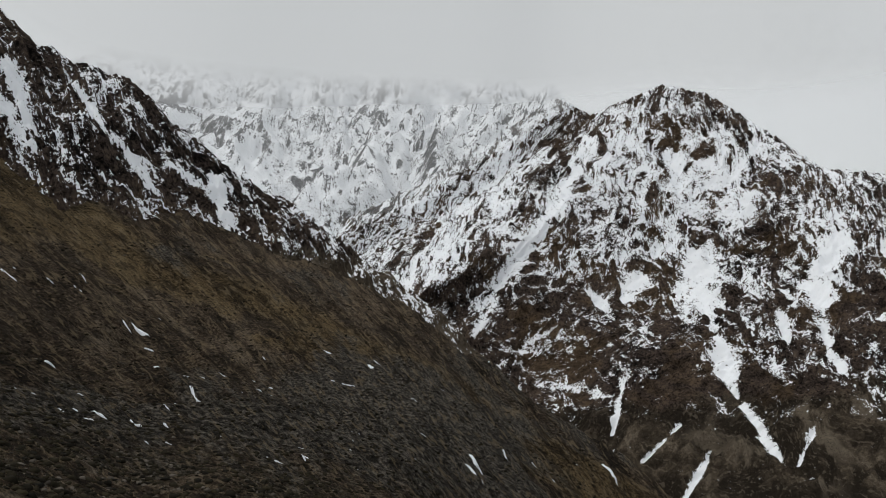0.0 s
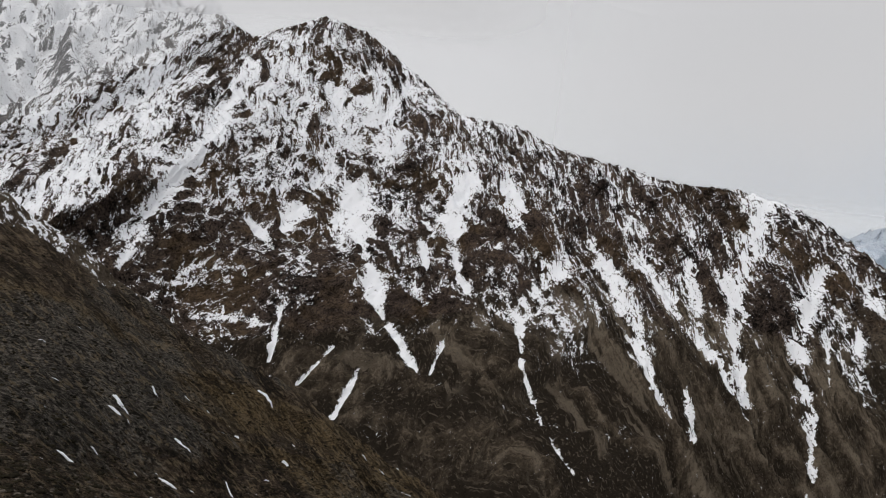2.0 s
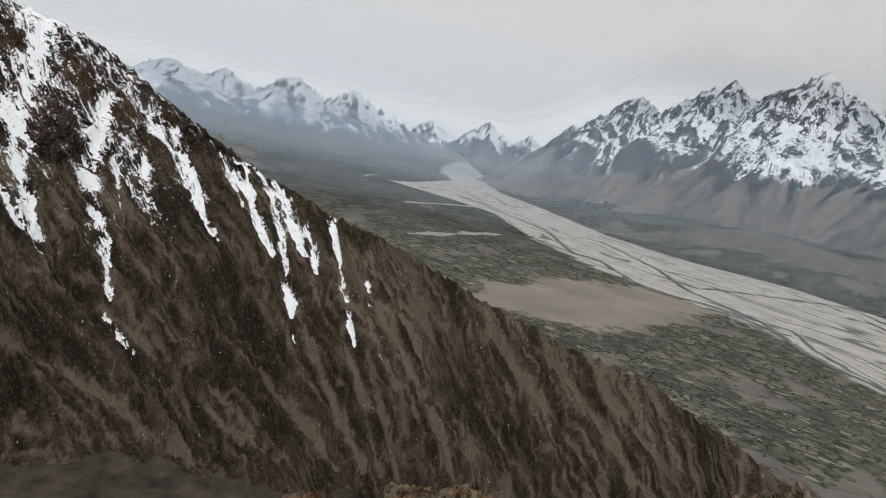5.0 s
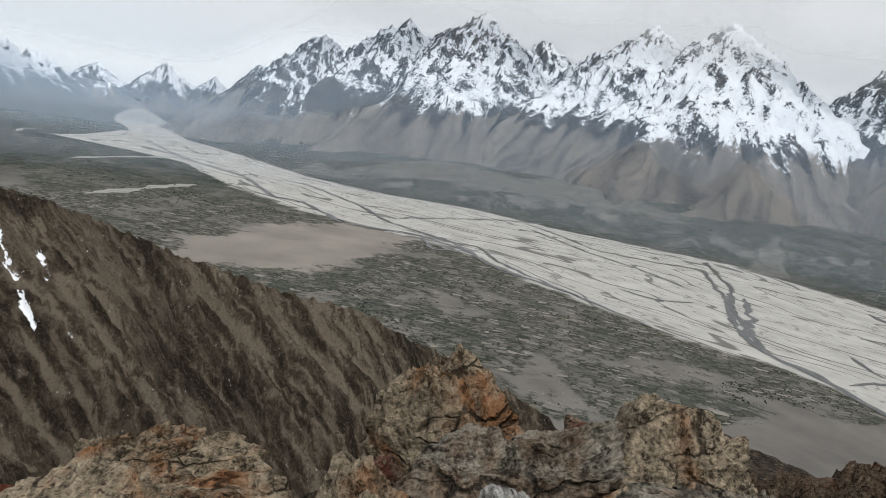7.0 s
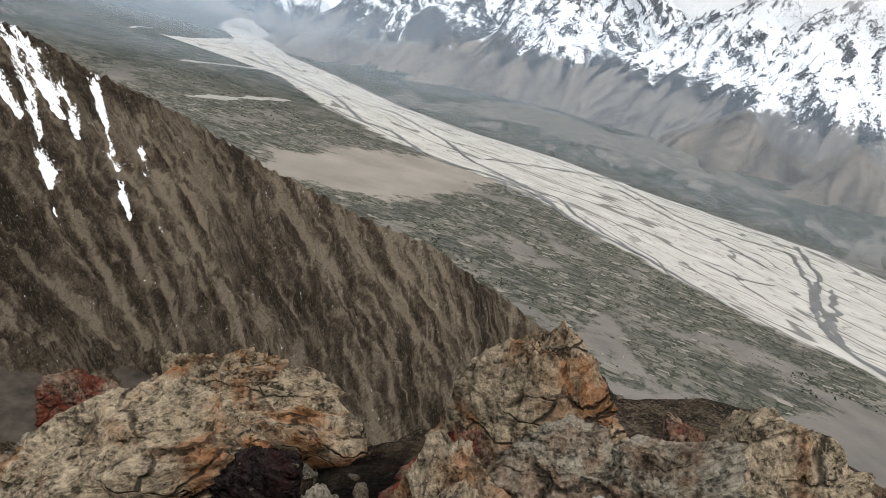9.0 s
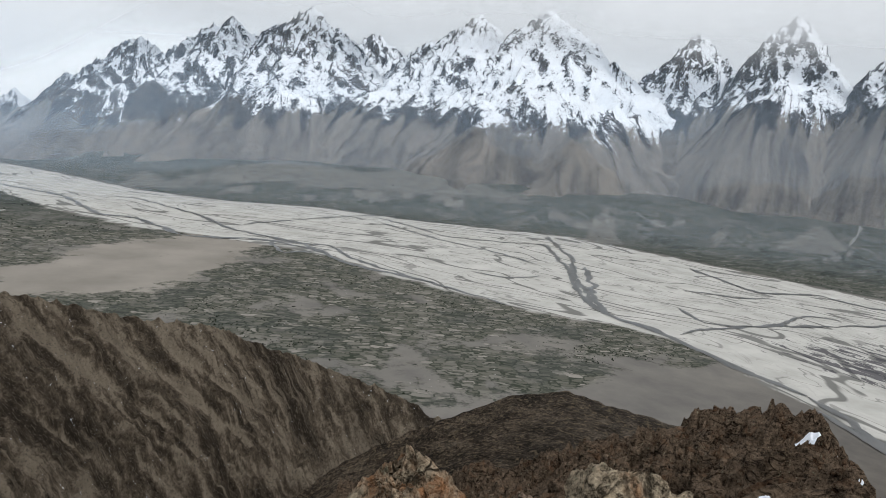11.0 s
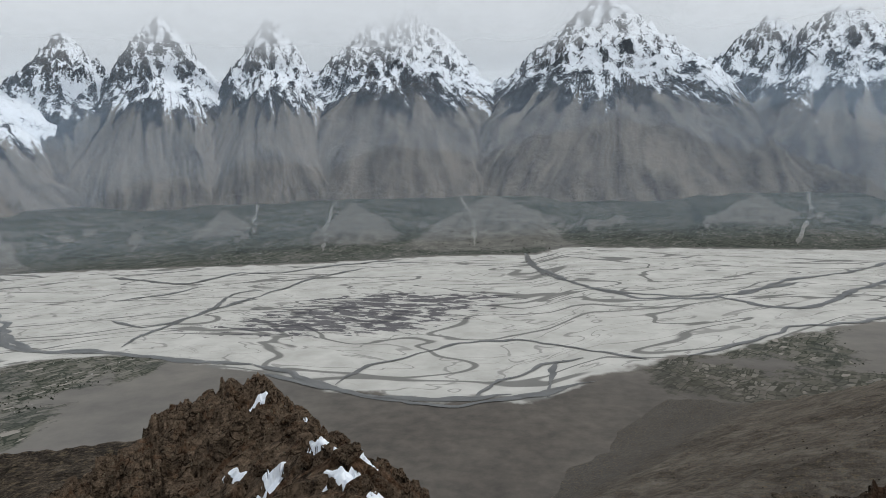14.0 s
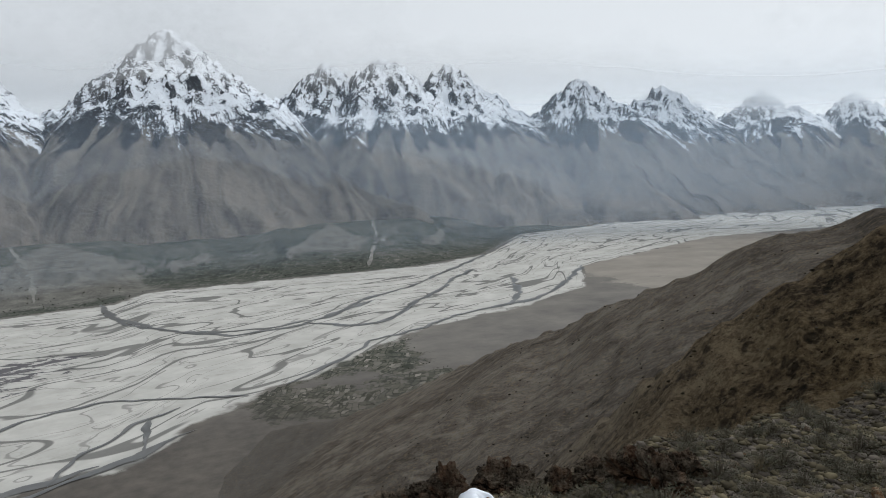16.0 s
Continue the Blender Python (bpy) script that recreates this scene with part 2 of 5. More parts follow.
def hill_material():
    """Brown soil with ochre grass, dark cushion plants and stones, drawn out down the slope."""
    k = Nodes("stony_brown_slope")
    comb = k.t.nodes.new("ShaderNodeCombineXYZ")
    k.link(k.attr("rib_u"), comb.inputs[0])
    k.link(k.math("MULTIPLY", k.attr("rib_v"), 0.4), comb.inputs[1])
    down = comb.outputs[0]
    big, mid = k.noise(0.02, 5, 0.65, down, 0.8), k.noise(0.22, 6, 0.7, down, 0.6)
    fine, grit = k.noise(1.5, 6, 0.75), k.noise(14.0, 6, 0.75)
    tone = k.math("ADD", k.math("ADD", k.math("MULTIPLY", big, 0.2), k.math("MULTIPLY", mid, 0.3)), k.math("ADD", k.math("MULTIPLY", fine, 0.4), k.math("MULTIPLY", grit, 0.1)))
    soil = k.ramp(tone, (0.445, (0.008, 0.006, 0.0048)), (0.475, (0.042, 0.031, 0.021)), (0.52, (0.110, 0.080, 0.054)), (0.565, (0.21, 0.168, 0.120)))
    grass = k.ramp(tone, (0.445, (0.020, 0.014, 0.007)), (0.50, (0.125, 0.088, 0.046)), (0.555, (0.22, 0.165, 0.092)))
    g = k.math("ADD", k.attr("grass"), k.math("MULTIPLY", k.math("SUBTRACT", mid, 0.5), 0.9))
    color = k.mix(k.step(0.35, 0.65, g), soil, grass)
    stone = k.ramp(k.math("ADD", k.math("MULTIPLY", fine, 0.6), k.math("MULTIPLY", grit, 0.4)), (0.44, (0.009, 0.008, 0.007)), (0.5, (0.085, 0.076, 0.064)), (0.56, (0.24, 0.213, 0.178)))
    st = k.math("ADD", k.attr("scree"), k.math("MULTIPLY", k.math("SUBTRACT", mid, 0.5), 1.4))
    color = k.mix(k.step(0.4, 0.65, st), color, stone)
    bare = k.ramp(k.math("ADD", k.math("MULTIPLY", big, 0.30), k.math("ADD", k.math("MULTIPLY", mid, 0.38), k.math("ADD", k.math("MULTIPLY", fine, 0.20), k.math("MULTIPLY", grit, 0.12)))), (0.42, (0.075, 0.065, 0.054)), (0.50, (0.15, 0.130, 0.107)), (0.58, (0.25, 0.222, 0.187)))
    color = k.mix(k.attr("bare"), color, bare)
    color = k.mix(k.attr("foot"), color, k.ramp(k.math("ADD", k.math("MULTIPLY", k.noise(0.012, 7, 0.62), 0.6), k.math("MULTIPLY", mid, 0.4)), (0.3, (0.092, 0.084, 0.075)), (0.7, (0.150, 0.136, 0.120))))
    bush = k.step(0.40, 0.30, k.cells(0.55, None, "F1", "Distance"))
    color = k.mix(k.math("MULTIPLY", k.math("MULTIPLY", bush, k.step(0.5, 0.56, k.noise(0.3, 3))), k.math("SUBTRACT", 0.75, k.math("MULTIPLY", k.attr("bare"), 0.55))), color, (0.012, 0.011, 0.009))
    for scale, at, amount in ((0.35, down, 0.5), (0.9, None, 0.45), (3.2, None, 0.4), (1.3, down, 0.5)):
        color = k.mix(k.math("MULTIPLY", k.math("MULTIPLY", k.step(0.52, 0.57, k.noise(scale, 5, 0.68, at)), amount), k.math("SUBTRACT", 1.0, k.math("MAXIMUM", k.math("MULTIPLY", k.attr("bare"), 0.92), k.attr("turf")))), color, (0.013, 0.011, 0.009))
    color = k.mix(k.math("MULTIPLY", k.step(0.54, 0.60, k.noise(1.1, 5, 0.72, down)), 0.5), color, (0.24, 0.185, 0.115))
    s = k.math("ADD", k.attr("snow"), k.math("ADD", k.math("MULTIPLY", k.math("SUBTRACT", mid, 0.5), 1.0), k.math("MULTIPLY", k.math("SUBTRACT", fine, 0.5), 1.0)))
    color = k.mix(k.step(0.5, 0.55, s), color, (0.82, 0.84, 0.87))
    n = k.bump(k.math("ADD", k.math("MULTIPLY", mid, 1.5), fine), 1.0, 1.6)
    return k.done(color, 0.93, k.bump(grit, 0.7, 0.05, n))


ROCK_BROWN = ((0.008, 0.0065, 0.006), (0.068, 0.051, 0.042), (0.15, 0.11, 0.08))
SCREE_BROWN = ((0.034, 0.027, 0.020), (0.094, 0.074, 0.053), (0.235, 0.194, 0.145))
near_mountain_mat = mountain_material("snowy_brown_rock", ROCK_BROWN, SCREE_BROWN, 4.6)
back_mountain_mat = mountain_material("snowy_grey_rock", ((0.04, 0.04, 0.045), (0.08, 0.078, 0.08), (0.13, 0.12, 0.11)), SCREE_BROWN, 8.0, ochre=(0.10, 0.085, 0.07))
far_mountain_mat = mountain_material("far_snowy_rock", ((0.028, 0.03, 0.034), (0.065, 0.067, 0.071), (0.13, 0.125, 0.118)), ((0.075, 0.071, 0.067), (0.19, 0.172, 0.150), (0.31, 0.276, 0.232)), 18.0, far=True, snow_tone=(0.78, 0.81, 0.85), ochre=(0.12, 0.105, 0.09))
hill_mat = hill_material()


def ground_material():
    k = Nodes("valley_floor")
    u, v = k.attr("flow_u"), k.attr("flow_v")
    comb = k.t.nodes.new("ShaderNodeCombineXYZ")
    k.link(k.math("MULTIPLY", u, 0.0030), comb.inputs[0])
    k.link(k.math("MULTIPLY", v, 6.0), comb.inputs[1])
    flow = comb.outputs[0]
    # braided channels lie along the level lines of a stretched noise
    b1 = k.math("ABSOLUTE", k.math("SUBTRACT", k.noise(1.1, 2, 0.5, flow, 0.6), 0.5))
    b2 = k.math("ABSOLUTE", k.math("SUBTRACT", k.noise(2.6, 2, 0.5, flow, 0.8), 0.5))
    b3 = k.math("ABSOLUTE", k.math("SUBTRACT", k.noise(4.6, 3, 0.5, flow, 1.2), 0.5))
    chan = k.math("MAXIMUM", k.math("MULTIPLY", k.step(0.018, 0.007, b1), 0.8), k.math("MULTIPLY", k.step(0.016, 0.004, b2), 0.5))
    chan = k.math("MAXIMUM", chan, k.math("MULTIPLY", k.math("MULTIPLY", k.step(0.022, 0.004, b3), 0.25), k.step(0.45, 0.6, k.noise(0.9, 3, 0.5, flow))))
    gravel = k.ramp(k.noise(0.02, 6, 0.6), (0.35, (0.36, 0.35, 0.32)), (0.65, (0.47, 0.455, 0.42)))
    river = k.mix(chan, gravel, (0.10, 0.098, 0.092))
    scrub = k.math("ADD", k.attr("scrub"), k.math("MULTIPLY", k.math("SUBTRACT", k.noise(9.0, 5, 0.65, flow, 0.5), 0.5), 1.8))
    river = k.mix(k.math("MULTIPLY", k.step(0.62, 0.74, scrub), 0.85), river, (0.055, 0.052, 0.06))
    # field plots in the shade of their hedges
    jig = k.t.nodes.new("ShaderNodeVectorMath")
    jig.operation = "MULTIPLY_ADD"
    nz = k.t.nodes.new("ShaderNodeTexNoise")
    nz.inputs["Scale"].default_value = 0.012
    k.link(k.co, nz.inputs["Vector"])
    k.link(nz.outputs["Color"], jig.inputs[0])
    jig.inputs[1].default_value = (34, 34, 0)
    k.link(k.co, jig.inputs[2])
    turn = k.t.nodes.new("ShaderNodeVectorRotate")
    turn.rotation_type = "Z_AXIS"
    turn.inputs["Angle"].default_value = 0.5
    k.link(jig.outputs[0], turn.inputs["Vector"])
    tilt = k.scaled(0.85, 0.40, 0.0, turn.outputs["Vector"])
    plot = k.cells(0.19, tilt, "F1", "Color", 0.8, "CHEBYCHEV")
    hue = k.t.nodes.new("ShaderNodeSeparateColor")
    k.link(plot, hue.inputs[0])
    edge = k.math("SUBTRACT", k.cells(0.19, tilt, "F2", "Distance", 0.8, "CHEBYCHEV"), k.cells(0.19, tilt, "F1", "Distance", 0.8, "CHEBYCHEV"))
    field = k.ramp(hue.outputs[0], (0.0, (0.078, 0.077, 0.062)), (0.4, (0.112, 0.108, 0.089)), (0.7, (0.140, 0.131, 0.112)), (0.88, (0.17, 0.158, 0.137)), (1.0, (0.25, 0.228, 0.20)))
    field = k.mix(k.math("MULTIPLY", k.step(0.16, 0.04, edge), k.math("MULTIPLY", k.step(0.38, 0.52, k.noise(0.05, 4, 0.6)), 0.85)), field, (0.025, 0.032, 0.022))
    wood = k.step(0.55, 0.62, k.math("ADD", k.noise(0.013, 6, 0.7), k.math("MULTIPLY", k.noise(0.15, 3), 0.10)))
    field = k.mix(k.math("MULTIPLY", wood, 0.5), field, (0.045, 0.050, 0.044))
    plain = k.ramp(k.noise(0.012, 7, 0.62), (0.3, (0.115, 0.108, 0.10)), (0.7, (0.19, 0.175, 0.155)))
    soft = k.math("MULTIPLY", k.math("SUBTRACT", k.noise(0.008, 7, 0.7), 0.5), 2.4)
    color = k.mix(k.step(0.42, 0.58, k.math("ADD", k.attr("field"), soft)), plain, field)
    tan = k.ramp(k.noise(0.01, 6), (0.3, (0.19, 0.172, 0.148)), (0.7, (0.27, 0.245, 0.212)))
    color = k.mix(k.step(0.40, 0.60, k.math("ADD", k.attr("tan"), k.math("MULTIPLY", k.math("SUBTRACT", k.noise(0.011, 7, 0.7), 0.5), 2.2))), color, tan)
    color = k.mix(k.math("MULTIPLY", k.attr("far"), 0.7), color, k.ramp(k.math("ADD", k.math("MULTIPLY", k.noise(0.007, 6, 0.65), 0.45), k.math("MULTIPLY", k.noise(0.03, 8, 0.75), 0.55)), (0.42, (0.020, 0.026, 0.022)), (0.50, (0.058, 0.066, 0.056)), (0.56, (0.088, 0.090, 0.082)), (0.62, (0.15, 0.143, 0.127))))
    fan = k.ramp(k.noise(0.03, 6, 0.65), (0.35, (0.12, 0.114, 0.104)), (0.65, (0.21, 0.196, 0.176)))
    color = k.mix(k.math("MULTIPLY", k.step(0.25, 0.85, k.math("ADD", k.attr("fan"), k.math("MULTIPLY", k.math("SUBTRACT", k.noise(0.010, 7, 0.7), 0.5), 2.2))), 0.6), color, fan)
    color = k.mix(k.attr("brown"), color, k.ramp(k.noise(0.06, 6, 0.6), (0.35, (0.03, 0.025, 0.021)), (0.65, (0.085, 0.072, 0.058))))
    wob = k.math("MULTIPLY", k.math("SUBTRACT", k.noise(0.02, 4), 0.5), 0.10)
    inside = k.math("MULTIPLY", k.step(-0.01, 0.01, k.math("ADD", v, wob)), k.step(1.01, 0.99, k.math("ADD", v, wob)))
    color = k.mix(inside, color, river)
    return k.done(color, 0.9, k.bump(k.noise(0.1, 4), 0.15, 3.0))


ground_mat = ground_material()

# ---- valley floor ----
FAR_BANK = [(-5200, -4300), (-3087, -3194), (-1578, -2070), (-1241, -2046), (-878, -1632), (-661, -1550), (-314, -1605), (-22, -1646), (48, -1525), (243, -1520), (516, -1417), (762, -1371), (1053, -1316),
            (1290, -1260), (1550, -914), (1754, -752), (1850, -509), (2029, -329), (2463, -142), (2784, 35), (3534, 117), (4650, 288)]
NEAR_BANK = [(-5200, -3000), (-1974, -1329), (-1496, -1441), (-918, -1251), (-760, -1030), (-570, -945), (-377, -906), (-270, -838), (-140, -747), (-53, -690), (11, -609), (71, -590), (157, -600),
             (244, -626), (350, -676), (500, -715), (578, -699), (648, -640), (786, -570), (922, -522), (1082, -490), (1267, -349), (1379, -221), (1600, -97), (1990, 20), (2110, 150), (2295, 400), (2420, 330), (2889, 235), (3300, 330), (3701, 372), (4650, 370)]


def bank_y(bank, x):
    return np.interp(x, [p[0] for p in bank], [p[1] for p in bank])


def scarp(X, over):
    """A terrace edge beyond the river, broken by ravines: how far up it a place lies, and how steep it is there."""
    d = over - 250 - 130 * fbm(X / 260, over * 0 + 3.7, 4, 15, 0.6)
    gap = smooth(0.05, 0.2, fbm(X / 180, over * 0 + 9.1, 3, 16) + 0.25)
    return smooth(0, 34, d) * smooth(420, 60, d) * gap, smooth(-4, 8, d) * smooth(44, 30, d) * gap


def floor_height(X, Y):
    """The fans beyond the river rise to the foot of the range."""
    over = bank_y(FAR_BANK, X) - Y
    rise = np.clip(over - 30, 0, None)
    rise = np.where(rise < 500, rise, 500 + 300 * np.tanh((rise - 500) / 300))
    return 0.13 * rise * smooth(0, 250, rise) + 16 * scarp(X, over)[0] + 2.0 * fbm(X / 300, Y / 300, 3, 5)* smooth(0, 200, rise)


def build_ground():
    A = np.concatenate([np.arange(45, 250, 0.3), np.arange(250, 405.1, 2.5)])
    r = np.geomspace(180, 4980, 250)
    AA, RR = np.meshgrid(A, r, indexing="ij")
    X, Y = az(AA, RR)
    yf, yn = bank_y(FAR_BANK, X), bank_y(NEAR_BANK, X)
    v = (Y - yf) / (yn - yf)
    Z = floor_height(X, Y)
    plain = smooth(470, 380, X) * smooth(-130, -20, X) + smooth(-280, -420, X)
    field = np.where(Y > yn, 0.66 - 0.85 * np.clip(plain, 0, 1), 0.85 * smooth(0.0, 40.0, yf - Y) * smooth(1100, 800, yf - Y))
    field = np.where((Y > -160) & (RR < 700), 0.0, field)
    field = field * np.where(X < 0, smooth(540, 680, RR), 1.0)
    brown = np.maximum(np.maximum(smooth(420, 330, RR), 0.62 * smooth(930, 520, RR) * smooth(140, 165, AA)), smooth(640, 540, RR) * smooth(-230, -140, Y))
    tan = 0.9 * smooth(260, 30, np.abs(Y + 0.72 * (X - 1000) + 130)) * smooth(760, 960, X) * smooth(1450, 1150, X) * (v > 1)
    tan = np.maximum(tan, smooth(-750, -900, X) * smooth(-1900, -1500, X) * (v > 1) * 0.8)
    fan = np.zeros(X.shape)
    for a, r0, size, wide in ((174.7, 2350, 820, 0.34), (195.3, 2350, 480, 0.22), (152.5, 2250, 420, 0.25), (163.0, 2250, 600, 0.25), (137.0, 2150, 420, 0.16), (99.5, 2450, 330, 0.3), (121.0, 2500, 520, 0.9), (110, 2600, 520, 0.9)):
        px, py = az(a, r0)
        dx, dy = X - px, Y - py
        reach = -(dx * math.sin(radians(a)) + dy * math.cos(radians(a)))
        off = np.abs(dx * math.cos(radians(a)) - dy * math.sin(radians(a)))
        fan = np.maximum(fan, smooth(wide * 1.15, wide * 0.75, off / np.maximum(reach, 1)) * smooth(size, size * 0.8, reach) * (reach > 0))
    fan = np.maximum(fan, 1.3 * scarp(X, yf - Y)[1]) * (Y < yf)
    scrub = 0.75 * smooth(330, 60, np.abs(X - 300 - 0.5 * (Y + 900))) * smooth(240, 90, np.abs(Y + 950))
    ob = mesh_grid("ground", X, Y, Z, ground_mat, {"flow_u": X,  "flow_v": v, "field": field, "tan": tan, "scrub": scrub, "brown": brown, "fan": fan, "far": np.maximum(smooth(1250, 1700, X) * (Y > yn), 0.8 * smooth(0, 30, yf - Y))})
    return tagged(ob, "valley floor with braided grey river gravel and small fields", "valley floor", kind="structure")


k = Nodes("silty_water")
water_mat = k.done(k.ramp(k.noise(0.03, 4), (0.3, (0.075, 0.076, 0.073)), (0.7, (0.12, 0.118, 0.112))), 0.35, gloss=0.25)


def channel(width, course, mat=water_mat, name="water_channel", label="grey silty braid of the river winding over gravel", category="river channel"):
    """One braid of the river: a ribbon a little above the gravel, of uneven width, tapering at its ends."""
    P = np.array(course, float)
    run = np.r_[0, np.cumsum(np.hypot(*np.diff(P, axis=0).T))]
    s = np.linspace(0, run[-1], int(run[-1] / 7) + 8)
    x, y = np.interp(s, run, P[:, 0]), np.interp(s, run, P[:, 1])
    for _ in range(14):
        x[1:-1], y[1:-1] = (x[:-2] + 2 * x[1:-1] + x[2:]) / 4, (y[:-2] + 2 * y[1:-1] + y[2:]) / 4
    wander = 6 if mat == water_mat else 2.5
    x, y = x + wander * fbm(s / 45, s * 0 + width, 3, 8), y + wander * fbm(s / 45, s * 0 + 3 * width, 3, 11)
    tx, ty = np.gradient(x), np.gradient(y)
    L = np.hypot(tx, ty)
    w = 1.5 * width * (0.62 + 0.5 * fbm(s / 60, s * 0 + run[-1], 3, 13)) * smooth(0, 60, s + 15) * smooth(0, 60, run[-1] - s + 15)
    side = np.array([-0.5, -0.2, 0.2, 0.5])
    X = x[:, None] + (-ty / L * w)[:, None] * side
    Y = y[:, None] + (tx / L * w)[:, None] * side
    ob = mesh_grid(name, X, Y, floor_height(X, Y) + (0.6 + 0.35 * fbm(s / 70, s * 0 + width + run[-1], 2, 17))[:, None], mat)
    tagged(ob, label, category, category + "s", "structure")


channel(7, [(218, -622), (219, -669), (195, -701), (156, -723), (133, -778), (94, -792), (33, -803), (-1, -780), (-52, -753), (-100, -728)])
channel(7, [(77, -586), (70, -644), (40, -659), (3, -714), (-26, -733)])
channel(9, [(11, -606), (6, -675), (-7, -723)])
channel(7, [(-140, -743), (-195, -791), (-258, -833), (-276, -882), (-346, -891), (-446, -950), (-601, -991)])
channel(12, [(71, -1546), (52, -1379), (-15, -1207), (-61, -1122), (-135, -1043), (-234, -1054), (-303, -1116), (-399, -1183)])
channel(11, [(-237, -1067), (-300, -984), (-362, -997), (-461, -1121), (-561, -1218), (-603, -1289), (-724, -1403)])
channel(12, [(902, -1240), (690, -1161), (654, -1297), (558, -1284), (488, -1373), (342, -1463)])
channel(8, [(646, -878), (570, -836), (542, -876), (529, -955), (555, -1076), (517, -1117)])
channel(8, [(740, -1012), (674, -1066), (647, -1156)])
channel(13, [(1299, -1188), (1128, -1077), (1019, -1015), (812, -815), (718, -749), (626, -713), (574, -726), (506, -713), (405, -690), (336, -686)])
channel(9, [(336, -686), (266, -650), (216, -613), (180, -597), (136, -591), (93, -590), (47, -610)])
channel(8, [(311, -656), (220, -611), (154, -586), (101, -573), (42, -600), (11, -615), (-34, -655)])
channel(11, [(939, -966), (811, -862), (713, -756), (703, -734)])
channel(9, [(1282, -443), (1204, -459), (1189, -537), (1073, -516), (946, -538), (851, -565), (753, -591), (718, -603)])
channel(10, [(1435, -440), (1502, -563), (1609, -795), (1619, -919)])
channel(8, [(1487, -802), (1247, -825), (1107, -866), (979, -875)])
channel(7, [(932, -683), (870, -729), (875, -796)])
channel(8, [(539, -745), (544, -821), (533, -933), (496, -1056), (465, -1227), (384, -1362)])
channel(12, [(2522, 153), (2091, 23), (1837, -134), (1535, -172), (1514, -235), (1277, -287), (1257, -412), (1151, -485), (1015, -488), (928, -533), (860, -567)])
channel(10, [(1873, -214), (1848, -291), (1560, -379), (1372, -392), (1224, -474), (1104, -496)])
channel(8, [(1260, -319), (1241, -420), (1209, -458), (1238, -431), (1109, -410), (1149, -530)])
channel(9, [(1593, -836), (1431, -866), (1294, -863), (1221, -961), (1183, -1079), (958, -932), (768, -802), (640, -723)])
channel(12, [(-719, -1229), (-627, -1045), (-569, -977), (-525, -966)])
channel(11, [(-1208, -1992), (-878, -1632), (-657, -1419), (-494, -1262), (-379, -1205), (-291, -1085), (-158, -1065), (-55, -1126), (26, -1273), (67, -1482)])
channel(12, [(-918, -1251), (-756, -1087), (-642, -993), (-558, -968)])
k = Nodes("dry_stream_gravel")
gravel_mat = k.done(k.ramp(k.noise(0.05, 5), (0.3, (0.14, 0.135, 0.125)), (0.7, (0.22, 0.21, 0.19))), 0.9)
k = Nodes("pale_bar_gravel")
bar_mat = k.done(k.ramp(k.noise(0.05, 5), (0.3, (0.25, 0.24, 0.22)), (0.7, (0.36, 0.35, 0.32))), 0.9)
for width, course in [(10, [(-800, -2330), (-745, -2180), (-682, -1957), (-600, -1780), (-544, -1651)]), (8, [(760, -2330), (735, -2230), (694, -2036), (640, -1850), (607, -1725), (560, -1560)]),
                      (10, [(350, -2420), (316, -2261), (270, -2060), (226, -1878), (200, -1650)]), (8, [(1080, -2290), (941, -2040), (850, -1800)])]:
    channel(width, course, gravel_mat, "stream_bed", "pale dry stream bed running down a gravel fan", "stream bed")
for width, course in [(26, [(1780, 262), (1900, 190), (2010, 110), (2110, 30)]), (24, [(1300, 172), (1390, 110), (1480, 60), (1575, -10)]), (16, [(2230, 470), (2330, 480), (2420, 450)])]:
    channel(width, course, bar_mat, "gravel_bar", "pale gravel bar reaching into the dark plain", "gravel bar")
build_ground()


# ---- the range across the river ----
def surface(X, Y, Z):
    """The unit normal of a grid of points, as three arrays, pointing up."""
    ux, uy, uz = (np.gradient(q, axis=0) for q in (X, Y, Z))
    vx, vy, vz = (np.gradient(q, axis=1) for q in (X, Y, Z))
    nx, ny, nz = uy * vz - uz * vy, uz * vx - ux * vz, ux * vy - uy * vx
    L = np.sqrt(nx * nx + ny * ny + nz * nz) * np.sign(nz + 1e-12) + 1e-9
    return nx / L, ny / L, nz / L


